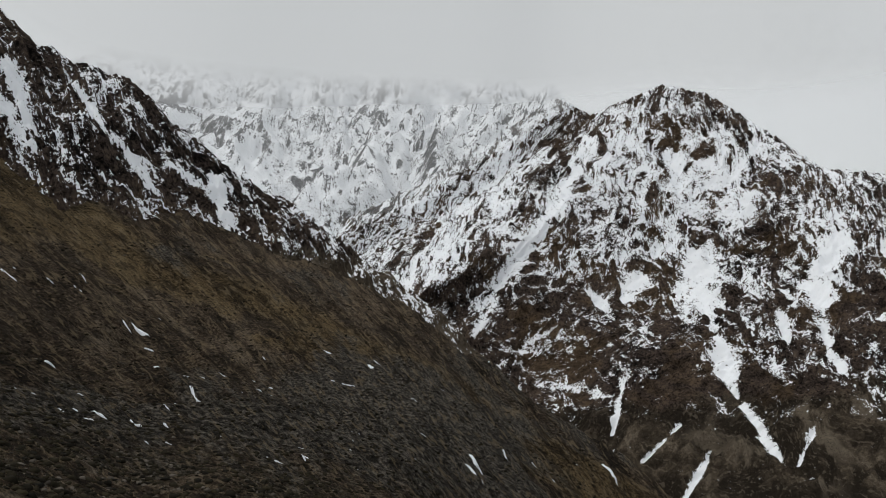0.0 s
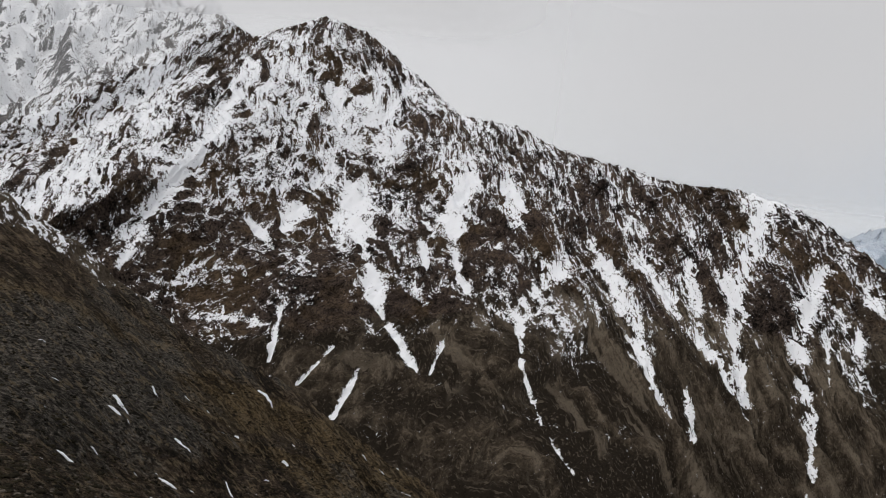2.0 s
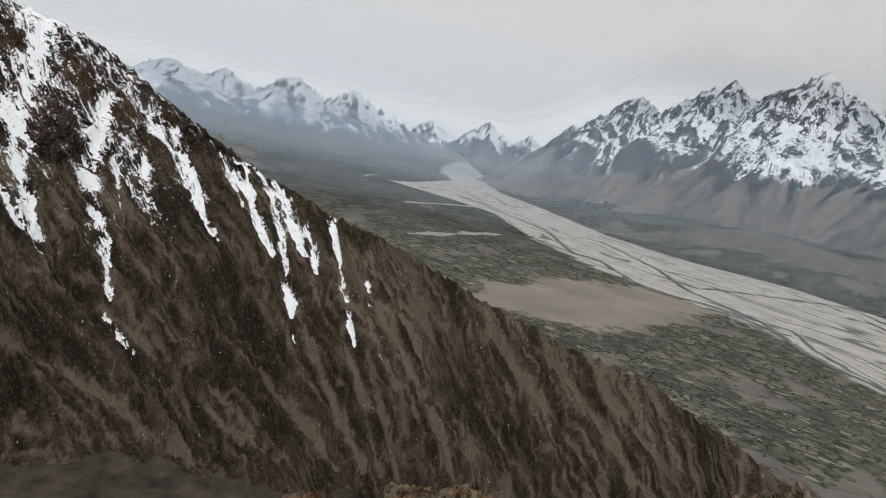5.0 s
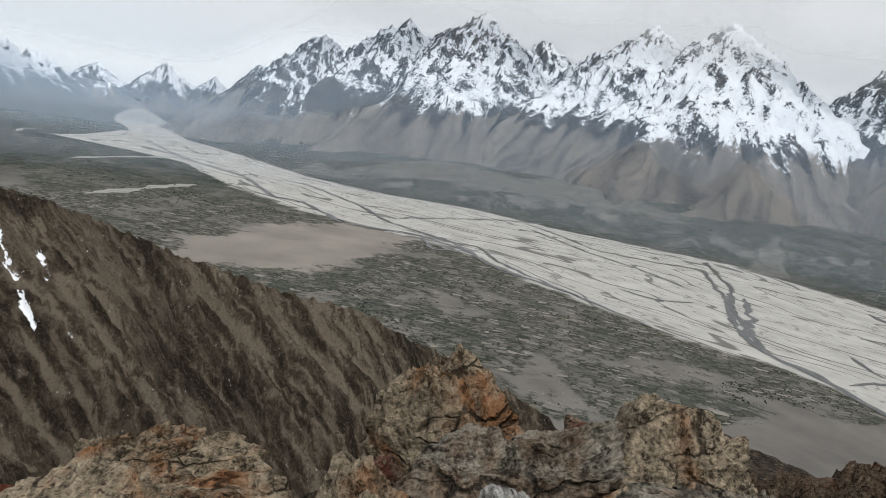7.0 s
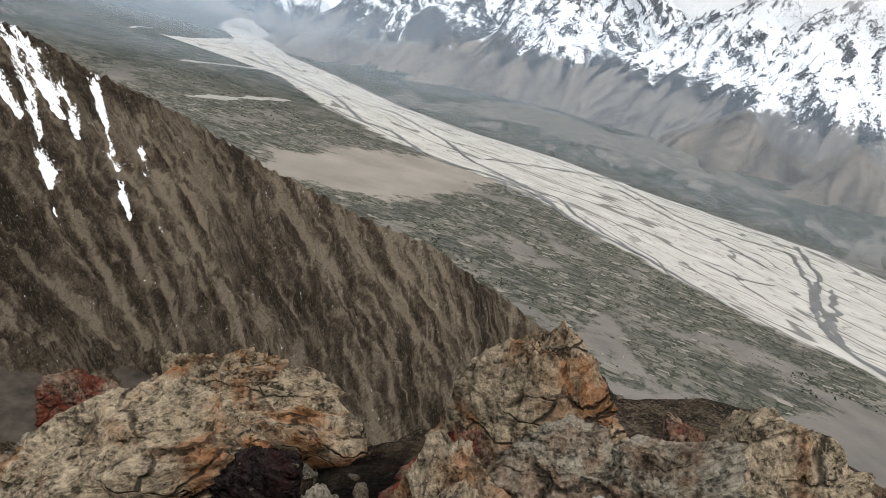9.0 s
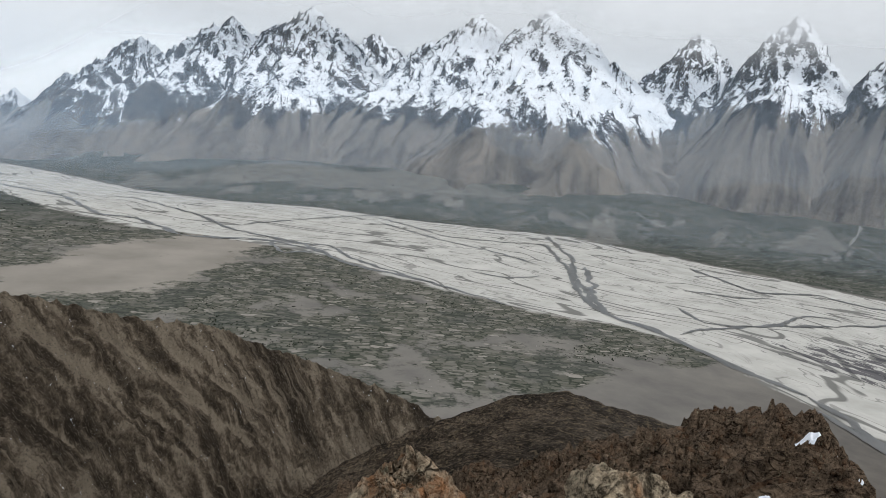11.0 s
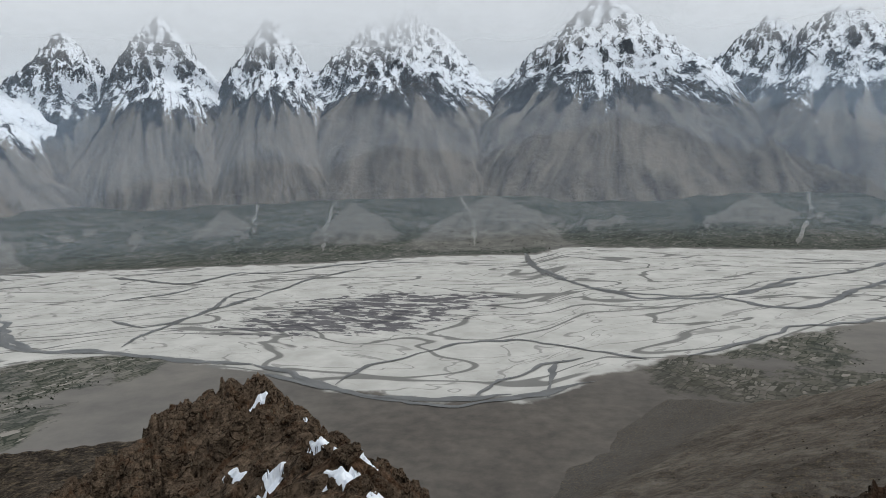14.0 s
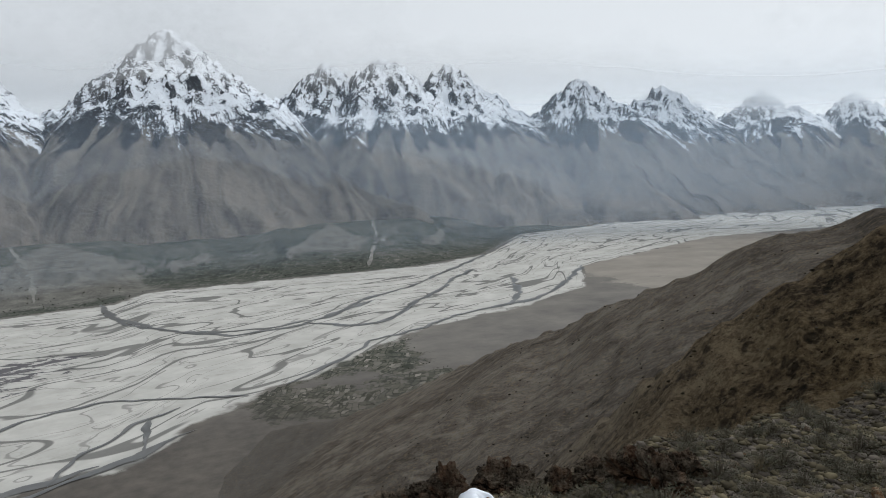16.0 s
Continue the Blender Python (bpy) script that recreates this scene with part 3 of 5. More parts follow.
def spur_tree(spread, tall, foot, seed):
    """Ridges that fall from a summit at the origin, with side spurs; the second axis points to the valley. Rows: start, end, slope of the flanks."""
    g = np.random.RandomState(seed * 7 + 1)
    rows = []
    for n, base in enumerate((-112, -58, -14, 30, 72, 122, 180)):
        a = radians(base + g.uniform(-15, 15))
        L = spread * g.uniform(0.84, 1.0)
        p, s = g.uniform(1.1, 1.5), np.array([0, 0.13, 0.27, 0.43, 0.60, 0.80, 1.0])
        bend = np.cumsum(g.normal(0, 0.13, 7)) * s
        h = foot + tall * (1 - s) ** p + tall * np.r_[0, g.uniform(-0.06, 0.035, 4), 0, -0.05]
        K = np.stack([np.sin(a + bend) * s * L, np.cos(a + bend) * s * L, h], 1)
        rows += [(*K[i], *K[i + 1], 0.98) for i in range(6)]
        for i in range(1, 5):
            for side in (-1, 1):
                b = a + bend[i] + side * radians(g.uniform(38, 66))
                l = L * (0.10 + 0.26 * (1 - s[i])) * g.uniform(0.7, 1.2)
                start = K[i] - (0, 0, 0.01 * tall)
                drop = l * g.uniform(0.80, 1.0)
                mid = start + (math.sin(b) * l * 0.5, math.cos(b) * l * 0.5, -0.45 * drop)
                b += side * radians(g.uniform(-20, 5))
                end = mid + (math.sin(b) * l * 0.5, math.cos(b) * l * 0.5, -0.6 * drop)
                rows += [(*start, *mid, 1.06), (*mid, *end, 1.06)]
    return rows


def peak(name, A, r, e, spread, foot, seed, snowline=400.0, mat=None, label="", steps=(250, 112), detail=1.0, wide=1.0, clad=0.0):
    """One peak: summit at azimuth A and distance r, e degrees above the eye, built of arêtes, side spurs and the gullies between."""
    cx, cy = az(A, r)
    tall = EYE + r * math.tan(radians(e)) - foot
    a = np.linspace(-1.05, 1.05, steps[0]) * spread * wide
    b = np.concatenate([np.linspace(-0.9, -0.12, 12, endpoint=False), np.linspace(-0.12, 1.05, steps[1] - 12)]) * spread
    P, Q = np.meshgrid(a, b, indexing="ij")
    w1, w2 = fbm(P / 210 + seed, Q / 210, 3, seed), fbm(P / 210 - seed, Q / 210, 3, seed + 40)
    reach = np.hypot(P / wide, Q)
    calm = smooth(0, 200, reach)
    p, q = P / wide + 36 * calm * w1, Q + 36 * calm * w2
    Z, V, D = np.full(P.shape, -1e9), np.zeros(P.shape), np.zeros(P.shape)
    run = 0.0
    for x0, y0, z0, x1, y1, z1, k in spur_tree(spread, tall, foot, seed):
        dx, dy = x1 - x0, y1 - y0
        L = math.hypot(dx, dy)
        raw = ((p - x0) * dx + (q - y0) * dy) / (L * L)
        t = np.clip(raw, 0, 1)
        d = np.hypot(p - x0 - t * dx, q - y0 - t * dy)
        fan = np.arccos(np.clip(np.abs(raw - t) * L / (d + 1e-6), 0, 1))       # beyond a spur's end the ground falls away like a cone
        h = z0 + (z1 - z0) * t - k * d
        win = h > Z
        Z, V, D = np.where(win, h, Z), np.where(win, run + t * L + np.where(raw == t, -0.8 * d, 70 * fan), V), np.where(win, d, D)
        run += L + 37
    S = np.clip(reach / spread, 0, 1.2)
    apron = foot + tall * (np.clip(1 - S, 0, 1) ** 1.4 - 0.30 - 0.06 * w1) - 60 * smooth(0.94, 1.05, S)
    soft = 25.0
    Z = np.where(Z - apron > 6 * soft, Z, apron + soft * np.logaddexp(0, np.clip((Z - apron) / soft, -30, 30)))
    over = smooth(-50, 130, Z - snowline)
    round_u = np.arctan2(P / wide, Q) * spread * 0.5 + 22 * w1
    flute = ridged((V + 9 * w1) / (34 * detail), D / 190 + 0.2 * w2, 3, seed + 3, 0.55) * over + ridged(round_u / 52, reach / 420 + 0.2 * w2, 3, seed + 5, 0.5) * (1 - over)
    V, D = np.where(over > 0.4, V + 9 * w1, round_u), np.where(over > 0.4, D, reach)
    crag = ridged(P / (85 * detail) + 0.3 * w1, Q / (85 * detail) + 0.3 * w2, 3, seed + 9, 0.55)
    block = ridged(P / (24 * detail) + 0.4 * w2, Q / (40 * detail), 2, seed + 13, 0.5)
    Z = Z + (flute - 0.62) * 24 * detail * smooth(0, 45, D) * (0.7 + 0.3 * over) + (crag - 0.6) * 78 * detail * (0.10 + 0.90 * over) * (0.35 + 0.65 * smooth(0, 70, reach)) + (block - 0.6) * 9 * detail * over
    X, Y = cx + P * math.cos(radians(A + 180)) + Q * math.sin(radians(A + 180)), cy - P * math.sin(radians(A + 180)) + Q * math.cos(radians(A + 180))
    nx, ny, nz = surface(X, Y, Z)
    west = nx * math.cos(radians(A)) - ny * math.sin(radians(A))          # snow keeps to the western flanks
    snow = 0.33 + clad + np.clip((Z - snowline + 70 * w1) / 160, -3, 0.22) + 0.75 * (np.clip(nz, 0, 1) - 0.62) + 0.42 * west + 0.8 * (0.60 - flute) + 0.5 * (0.58 - block) + 0.4 * (0.58 - crag)
    snow = np.clip(snow, -0.6, 0.85)
    tooth = np.abs(gnoise(round_u / 95 + seed, reach / 900, seed + 31))
    scree = smooth(snowline - 15, snowline - 140, Z + 150 * (0.30 - tooth) + 70 * (flute - 0.6) + 20 * w2)
    Z = np.maximum(Z, -60)
    ob = mesh_grid(name, X, Y, Z, mat or far_mountain_mat, {"snow": snow, "scree": scree, "rib_u": V, "rib_v": D * 1.3, "pale": 0.72 + 1.1 * (0.6 - flute) + 0.4 * w2})
    return tagged(ob, label or "grey rocky mountain with snow above scree slopes", "mountain", "peaks across the river", "")


EAST_RANGE = [  # azimuth, distance, degrees up, spread, foot, snowline
    (99, 3300, 5.4, 672, 0, 250), (105.5, 3300, 7.8, 924, 0, 300), (111.5, 3250, 9.3, 1050, 0, 320), (117, 3700, 8.2, 960, 25, 340),
    (125, 3150, 10.2, 1130, 25, 365), (130.7, 3100, 11.0, 1220, 25, 375), (142.3, 3250, 9.9, 1051, 25, 440), (148.8, 3150, 11.4, 1017, 25, 465)]
WEST_RANGE = [
    (157, 3100, 11.6, 1051, 25, 490), (163, 3450, 9.4, 960, 25, 500), (167.4, 3150, 12.9, 1085, 25, 500), (184, 3050, 12.5, 1220, 25, 490),
    (196, 3400, 9.8, 1130, 25, 470), (200.5, 3300, 10.0, 1130, 25, 455), (206, 3350, 9.2, 1050, 0, 450), (216.5, 3500, 7.3, 998, 0, 420),
    (223, 3700, 6.2, 998, 0, 390), (230, 3900, 5.0, 945, 0, 370), (236, 4100, 4.2, 945, 0, 360)]
RANGE = EAST_RANGE + WEST_RANGE
for n, (A, r, e, spread, foot, line) in enumerate(RANGE):
    gap = (RANGE[min(n + 1, len(RANGE) - 1)][0] - RANGE[max(n - 1, 0)][0]) / 2
    peak("mountain", A, r, e, spread, foot, n + 3, snowline=line, clad=0.10 if 120 < A < 133 else -0.06, wide=min(1.25, max(0.66 if 135 < A < 190 else 1.2, 1.9 * radians(gap) * r / spread)))
for n, (A, r, e, spread, foot, line) in enumerate([(62, 4000, 0.8, 1000, -20, 130), (66, 4300, 0.9, 900, -20, 140), (71.5, 4200, 1.5, 950, -20, 140), (76, 4300, 1.4, 800, -20, 140), (79, 4700, 0.4, 800, -20, 150), (83, 4900, 0.2, 700, -20, 150), (87.5, 4950, 1.0, 650, -20, 160), (94.5, 3900, 0.9, 420, -20, 300), (91, 4800, 0.7, 500, -20, 200)]):
    peak("distant_mountain", A, r, e, spread, foot, n + 60, snowline=line, steps=(150, 60), label="distant snow-capped mountain at the valley head")


peak("foothill", 57, 2150, -1.2, 700, -20, 77, snowline=900, steps=(150, 80), label="bare brown scree foothill above the plain")


# ---- the big mountain across the side valley ----
def polar_points(rows):
    return [(*az(A, r), EYE + r * math.tan(radians(e))) for A, r, e in rows]


def ridge_mountain(rows, width_near, width_far, slopes, seed, steps, ribs, depth, shear):
    """A mountain whose crest runs through the rows of azimuth, distance and elevation; slopes fall off on either side."""
    P = np.array(polar_points(rows))
    seg = np.hypot(*np.diff(P[:, :2], axis=0).T)
    run = np.r_[0, np.cumsum(seg)]
    u = np.linspace(0, run[-1], steps[0])
    k = 41
    pad = lambda q: np.convolve(np.pad(q, k // 2, mode="edge"), np.ones(k) / k, "valid")
    cx, cy, cz = np.interp(u, run, P[:, 0]), np.interp(u, run, P[:, 1]), np.interp(u, run, P[:, 2])
    sx, sy = pad(pad(cx)), pad(pad(cy))
    tx, ty = np.gradient(sx), np.gradient(sy)
    L = np.hypot(tx, ty)
    nx, ny = pad(-ty / L), pad(tx / L)
    flip = np.sign(-(nx * cx + ny * cy)).mean()
    nx, ny = nx * np.sign(flip), ny * np.sign(flip)          # towards the eye
    d = np.concatenate([-np.linspace(1, 0, 40, endpoint=False) ** 1.3 * width_far, np.linspace(0, 1, steps[1]) ** 1.2 * width_near])
    U, D = np.meshgrid(u, d, indexing="ij")
    X, Y = cx[:, None] + nx[:, None] * D, cy[:, None] + ny[:, None] * D
    d1 = np.abs(D)
    warp = 0.12 * ribs * fbm(X / 80, Y / 80, 3, seed, 0.5)
    fall = np.where(D > 0, slopes[0] * d1 - slopes[1] * d1**2 / width_near, 0.75 * d1)
    base = cz[:, None] - fall
    q, run_down = shear(X, Y, base)
    q = q + warp
    spur = ridged(q / (ribs * 0.5) + 0.25 * fbm(X / 40, Y / 40, 3, seed + 19), run_down / (ribs * 2.0) + 1.7, 4, seed + 11, 0.55)
    rib = ridged(q / ribs, run_down / (ribs * 4.5) + 3.3, 4, seed, 0.55)
    rill = ridged((q + 0.5 * warp) / (ribs * 0.3), run_down / (ribs * 1.5), 4, seed + 7, 0.6)
    crag = ridged(X / 30 + 0.05 * warp, Y / 30, 5, seed + 5, 0.6)
    rough = smooth(0, 14, d1)
    crease = ridged((q + 1.2 * warp) / (ribs * 0.24) + 0.6 * fbm(X / 22, Y / 22, 3, seed + 18), run_down / (ribs * 0.7) + 5.1, 4, seed + 17, 0.6)
    # broken rock: blocks and tilted beds, stronger high up
    upper = smooth(70, 230, base)
    bed = (base + 0.45 * q + 5 * warp / ribs * 8) / 11.0
    ledge = np.abs(bed - np.floor(bed) - 0.5) * 2
    block = ridged(q / 7.0 + 0.3 * warp, run_down / 12, 5, seed + 23, 0.66)
    Z = base + rough * (depth * (rib - 0.66) * smooth(0, 110, d1) + 0.16 * depth * (rill - 0.6) * smooth(90, 240, base) + 0.30 * depth * (spur - 0.62) * smooth(60, 160, d1) + 0.11 * depth * (crease - 0.62) * smooth(50, 130, d1) + (crag - 0.6) * 14 * smooth(60, 260, base))
    Z = Z + rough * upper * (5.5 * (block - 0.6) + 1.3 * (ledge - 0.5)) + 7 * (ridged(U / 13, D / 30, 5, seed + 2, 0.6) - 0.55)
    return X, Y, Z, rib, rill, crag, U, D, q, spur, run_down, crease, block


# snow gullies and pale scree runs: azimuth and elevation at the top, the same at the foot, half width, all in degrees from the ledge
SUMMIT_GULLIES = [(11.3, 6.6, 8.2, 0.3, 0.38), (8.2, 0.3, 5.2, -3.7, 0.67), (5.2, -3.7, 2.9, -9.8, 0.34), (18.2, 6.8, 19.0, 3.2, 0.38), (23.9, 7.3, 22.5, 4.7, 0.29), (20.5, -1.6, 22.5, -7.2, 0.92), (22.5, -7.2, 24.1, -11.4, 0.50), (24.1, -11.4, 28.8, -17.1, 0.25), (30.1, 0.4, 28.8, -2.6, 0.84), (28.8, -2.6, 30.3, -7.5, 0.34), (30.3, -7.5, 31.5, -9.1, 0.13), (26.7, -4.6, 27.7, -7.8, 0.25), (17.4, -0.9, 15.5, -4.8, 0.46), (12.3, -4.6, 14.5, -6.7, 0.21), (29.6, -13.3, 28.7, -16.3, 0.11), (22.6, -16.3, 20.8, -20.4, 0.11), (20.6, -14.1, 17.8, -17.4, 0.11), (15.6, -12.2, 15.1, -15.7, 0.11)]
CREST_GULLIES = [(33.5, 0.4, 34.6, -2.8, 0.76), (29.8, -0.5, 29.5, -4.4, 0.50), (38.2, -6.1, 35.7, -9.4, 0.55), (35.7, -9.4, 36.6, -14.5, 0.25), (36.6, -14.5, 38.6, -18.0, 0.13), (41.2, -3.8, 44.8, -8.1, 0.46), (44.8, -8.1, 47.0, -13.4, 0.55), (47.0, -13.4, 49.1, -15.9, 0.17), (45.1, -4.2, 49.7, -9.2, 0.34), (49.7, -9.2, 53.6, -13.1, 0.29), (48.9, -4.6, 50.0, -8.2, 0.34), (53.4, 1.7, 52.5, -4.0, 0.84), (52.5, -4.0, 52.4, -8.7, 0.71), (52.6, -8.7, 54.5, -14.3, 0.46), (57.8, -3.6, 57.3, -8.7, 0.46), (57.3, -8.7, 59.1, -15.1, 0.46), (59.1, -15.1, 59.8, -18.5, 0.17), (50.0, -13.8, 51.0, -16.9, 0.21), (39.0, -18.9, 41.9, -21.7, 0.11)]
EAST_GULLIES = [(61.1, -3.9, 64.9, -9.3, 0.29), (64.9, -9.3, 67.1, -12.6, 0.25), (62.9, -4.9, 65.1, -9.3, 0.25), (60.9, -7.1, 61.5, -10.5, 0.25), (58.9, -7.5, 59.7, -10.9, 0.17), (66.6, -5.9, 68.8, -9.6, 0.21), (68.0, -7.3, 71.6, -13.0, 0.29), (68.5, -6.3, 69.6, -10.3, 0.21), (70.0, -6.8, 72.2, -11.2, 0.29), (59.7, -19.4, 62.0, -22.1, 0.11), (71.1, -7.6, 74.2, -12.3, 0.55), (72.3, -12.1, 74.5, -19.3, 0.25), (77.2, -12.5, 79.7, -19.0, 0.13), (80.0, -14.2, 80.6, -16.0, 0.13), (76.2, -9.6, 77.0, -12.3, 0.21), (74.2, -10.4, 75.5, -14.0, 0.21)]
SCREE_RUNS = [(78.9, -19.1, 84.2, -28.8, 0.21), (81.5, -20.6, 85.7, -28.6, 0.17), (77.0, -21.8, 82.5, -28.6, 0.34), (63.7, -21.3, 69.6, -27.0, 0.17), (69.3, -24.9, 76.2, -30.3, 0.17), (73.4, -23.6, 80.0, -29.0, 0.29), (74.8, -17.9, 79.8, -25.5, 0.17), (81.9, -16.3, 89.8, -26.0, 0.29), (60.1, -19.4, 72.4, -28.9, 0.25), (53.3, -21.3, 70.9, -31.5, 0.38), (84.9, -16.2, 95.3, -25.2, 0.21), (92.1, -16.6, 103.5, -25.5, 0.25), (97.2, -17.2, 107.7, -25.0, 0.25), (102.5, -18.6, 109.5, -23.4, 0.21), (80.1, -12.2, 85.5, -18.9, 0.25)]


def runs(lines, A, E, warp):
    """How far each place lies in one of the lines, 0 to 1."""
    most = np.zeros(A.shape)
    for a1, e1, a2, e2, w in lines:
        da, de = a2 - a1, e2 - e1
        t = np.clip(((A - a1) * da + (E - e1) * de) / (da * da + de * de), -0.08, 1.08)
        wide = w * (1.15 + 0.4 * np.sin(t * 8 + a1 * 3)) * smooth(1.25, 0.6, t) + 0.05
        off = np.hypot(A - a1 - t * da, E - e1 - t * de) + warp * (0.8 * w + 0.14)
        most = np.maximum(most, np.exp(-((np.clip(off, 0, None) / wide) ** 2)))
    return most


def fall_lines(X, Y, Z):
    """Across and down the fall lines of the face: they part under the summit and swing westward along the rest of the crest."""
    R = np.hypot(X, Y)
    A = np.degrees(np.arctan2(X, Y))
    drop = 13.0 - np.degrees(np.arctan2(Z - EYE, R))
    top = np.arange(-80.0, 181.0, 1.0)
    lean = -0.55 + 1.35 * smooth(10, 24, top) - 0.25 * smooth(60, 120, top)
    levels = np.arange(0.0, 61.0, 1.0)
    table = np.array([np.interp(top, top + lean * L, top) for L in levels])
    d = np.clip(drop, 0, 59.9)
    c = np.clip(A + 80, 0, 259.9)
    i, j = d.astype(int), c.astype(int)
    fi, fj = d - i, c - j
    q = (table[i, j] * (1 - fi) + table[i + 1, j] * fi) * (1 - fj) + (table[i, j + 1] * (1 - fi) + table[i + 1, j + 1] * fi) * fj
    return q * 12.0, drop * 12.0


def build_big_mountain():
    rows = [(8.5, 1230, 10.9), (11.5, 1120, 9.6), (14.5, 1000, 10.9), (17.0, 950, 12.0), (20.4, 915, 11.3), (25.5, 850, 8.1), (28.8, 805, 5.8), (33.5, 760, 5.4), (37.2, 730, 3.9),
            (42, 695, 3.1), (47.5, 660, 2.1), (51.5, 640, 2.2), (54, 630, 1.8), (58, 620, 0.2), (62, 605, -2.5), (66.6, 585, -5.1), (74.6, 545, -8.7), (81.7, 510, -10.7),
            (90, 478, -13.7), (97.8, 450, -15.6), (105.2, 427, -16.7), (112.2, 408, -19.0), (120.5, 390, -21.4), (125.5, 380, -23.4), (135, 368, -28)]
    X, Y, Z, rib, rill, crag, U, D, q, spur, run_down, crease, block = ridge_mountain(rows, 520, 240, (0.80, 0.20), 21, (1350, 340), 66.0, 24.0, fall_lines)
    A, E = np.degrees(np.arctan2(X, Y)), np.degrees(np.arctan2(Z - EYE, np.hypot(X, Y)))
    wisp = fbm(q / 16, run_down / 22, 4, 31, 0.6)
    chute = runs(SUMMIT_GULLIES + CREST_GULLIES + EAST_GULLIES, A, E, wisp)
    bare_run = runs(SCREE_RUNS, A, E, 0.6 * wisp)
    Z = Z - 3.0 * chute - 2.0 * bare_run
    high = (Z - 190) / 150
    patchy = fbm(X / 55, Y / 55 + Z / 40, 4, 47, 0.6)
    nz = surface(X, Y, Z)[2]
    snow = -0.05 + 0.32 * np.clip(high, -1.8, 0.6) + 0.30 * smooth(14, 8, q / 12) + 0.16 * patchy + 0.5 * (np.clip(nz, 0, 1) - 0.66) + 0.95 * (0.56 - rib) + 0.75 * (0.58 - rill) + 0.45 * (0.60 - spur) + 0.45 * (0.6 - block) - 0.4 * smooth(120, 50, Z + 95 * smooth(400, 620, Y)) - 0.55 * smooth(58, 74, A) - 0.35 * smooth(-7, -14, E + 6 * smooth(40, 20, A)) + 0.09 * smooth(900, 500, U)
    snow = np.clip(snow, -0.6, 0.62) * (1 - chute) + chute * 0.80
    scree = 1.5 * smooth(190, 90, Z + 40 * (rib - 0.6) + 110 * smooth(400, 620, Y)) + 0.3 * patchy
    # pale: scree runs, plus relief shading put into the tone, crests lighter, creases darker
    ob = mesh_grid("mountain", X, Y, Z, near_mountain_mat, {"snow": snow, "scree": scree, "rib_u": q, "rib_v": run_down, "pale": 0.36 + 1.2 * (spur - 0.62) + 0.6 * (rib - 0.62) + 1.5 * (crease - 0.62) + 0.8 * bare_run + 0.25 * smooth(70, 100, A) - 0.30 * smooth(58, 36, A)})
    tagged(ob, "brown rocky mountain with snow-filled gullies and scree", "mountain")


build_big_mountain()
for n, (A, r, e, spread, foot, line) in enumerate([(-3, 1650, 14.0, 1000, 40, 200), (4, 1500, 13.0, 900, 40, 200), (8, 1400, 12.0, 700, 40, 200), (-12, 1700, 15, 1000, 40, 220), (-22, 1800, 16, 1000, 40, 220)]):
    peak("back_mountain", A, r, e, spread, foot, n + 80, snowline=line, mat=back_mountain_mat, steps=(330, 150), detail=0.6, clad=-0.02, label="snow-covered mountain face fading into cloud")


def build_left_ridge():
    rows = [(-60, 420, 22), (-45, 400, 16.5), (-33.7, 390, 12.6), (-31.7, 388, 11.2), (-29, 385, 10.1), (-25.4, 380, 9.6), (-22.4, 375, 6.8), (-18, 370, 3.3), (-12.6, 360, 0.7), (-8.8, 355, -2.1), (-2, 345, -6.0), (3, 340, -10), (10, 335, -16)]
    X, Y, Z, rib, rill, crag, U, D, q, spur, run_down, crease, block = ridge_mountain(rows, 200, 150, (0.75, 0.1), 33, (520, 170), 30.0, 9.0, lambda x, y, z: (6.5 * (np.degrees(np.arctan2(x, y)) + 0.75 * np.degrees(np.arctan2(z - EYE, np.hypot(x, y)))), -6.5 * np.degrees(np.arctan2(z - EYE, np.hypot(x, y)))))
    nz = surface(X, Y, Z)[2]
    snow = np.clip(0.20 + 0.10 * (Z - 240) / 60 + 0.8 * (np.clip(nz, 0, 1) - 0.70) + 0.4 * (0.6 - rib) + 0.4 * (0.6 - rill) + 0.3 * (0.6 - block), -0.4, 0.7)
    gully = runs([(-18.7, 2.1, -17.8, -1.5, 0.42), (-26.3, 5.1, -23.4, 1.5, 0.21), (-32.9, 8.6, -31.4, 3.7, 0.34), (-22.3, 3.3, -19.7, 1.8, 0.21), (-29.1, 8.5, -26.3, 4.7, 0.21), (-33.5, 6.6, -32.1, 4.4, 0.34)],
                 np.degrees(np.arctan2(X, Y)), np.degrees(np.arctan2(Z - EYE, np.hypot(X, Y))), fbm(q / 9, run_down / 12, 4, 35, 0.6))
    snow = (snow - 0.15) * (1 - gully) + 1.0 * gully
    ob = mesh_grid("rocky_ridge", X, Y, Z, near_mountain_mat, {"snow": snow, "scree": smooth(215, 190, Z), "rib_u": q, "rib_v": run_down, "pale": 0.4 + 0 * Z})
    tagged(ob, "dark rocky ridge streaked with snow", "ridge", kind="structure")


build_left_ridge()

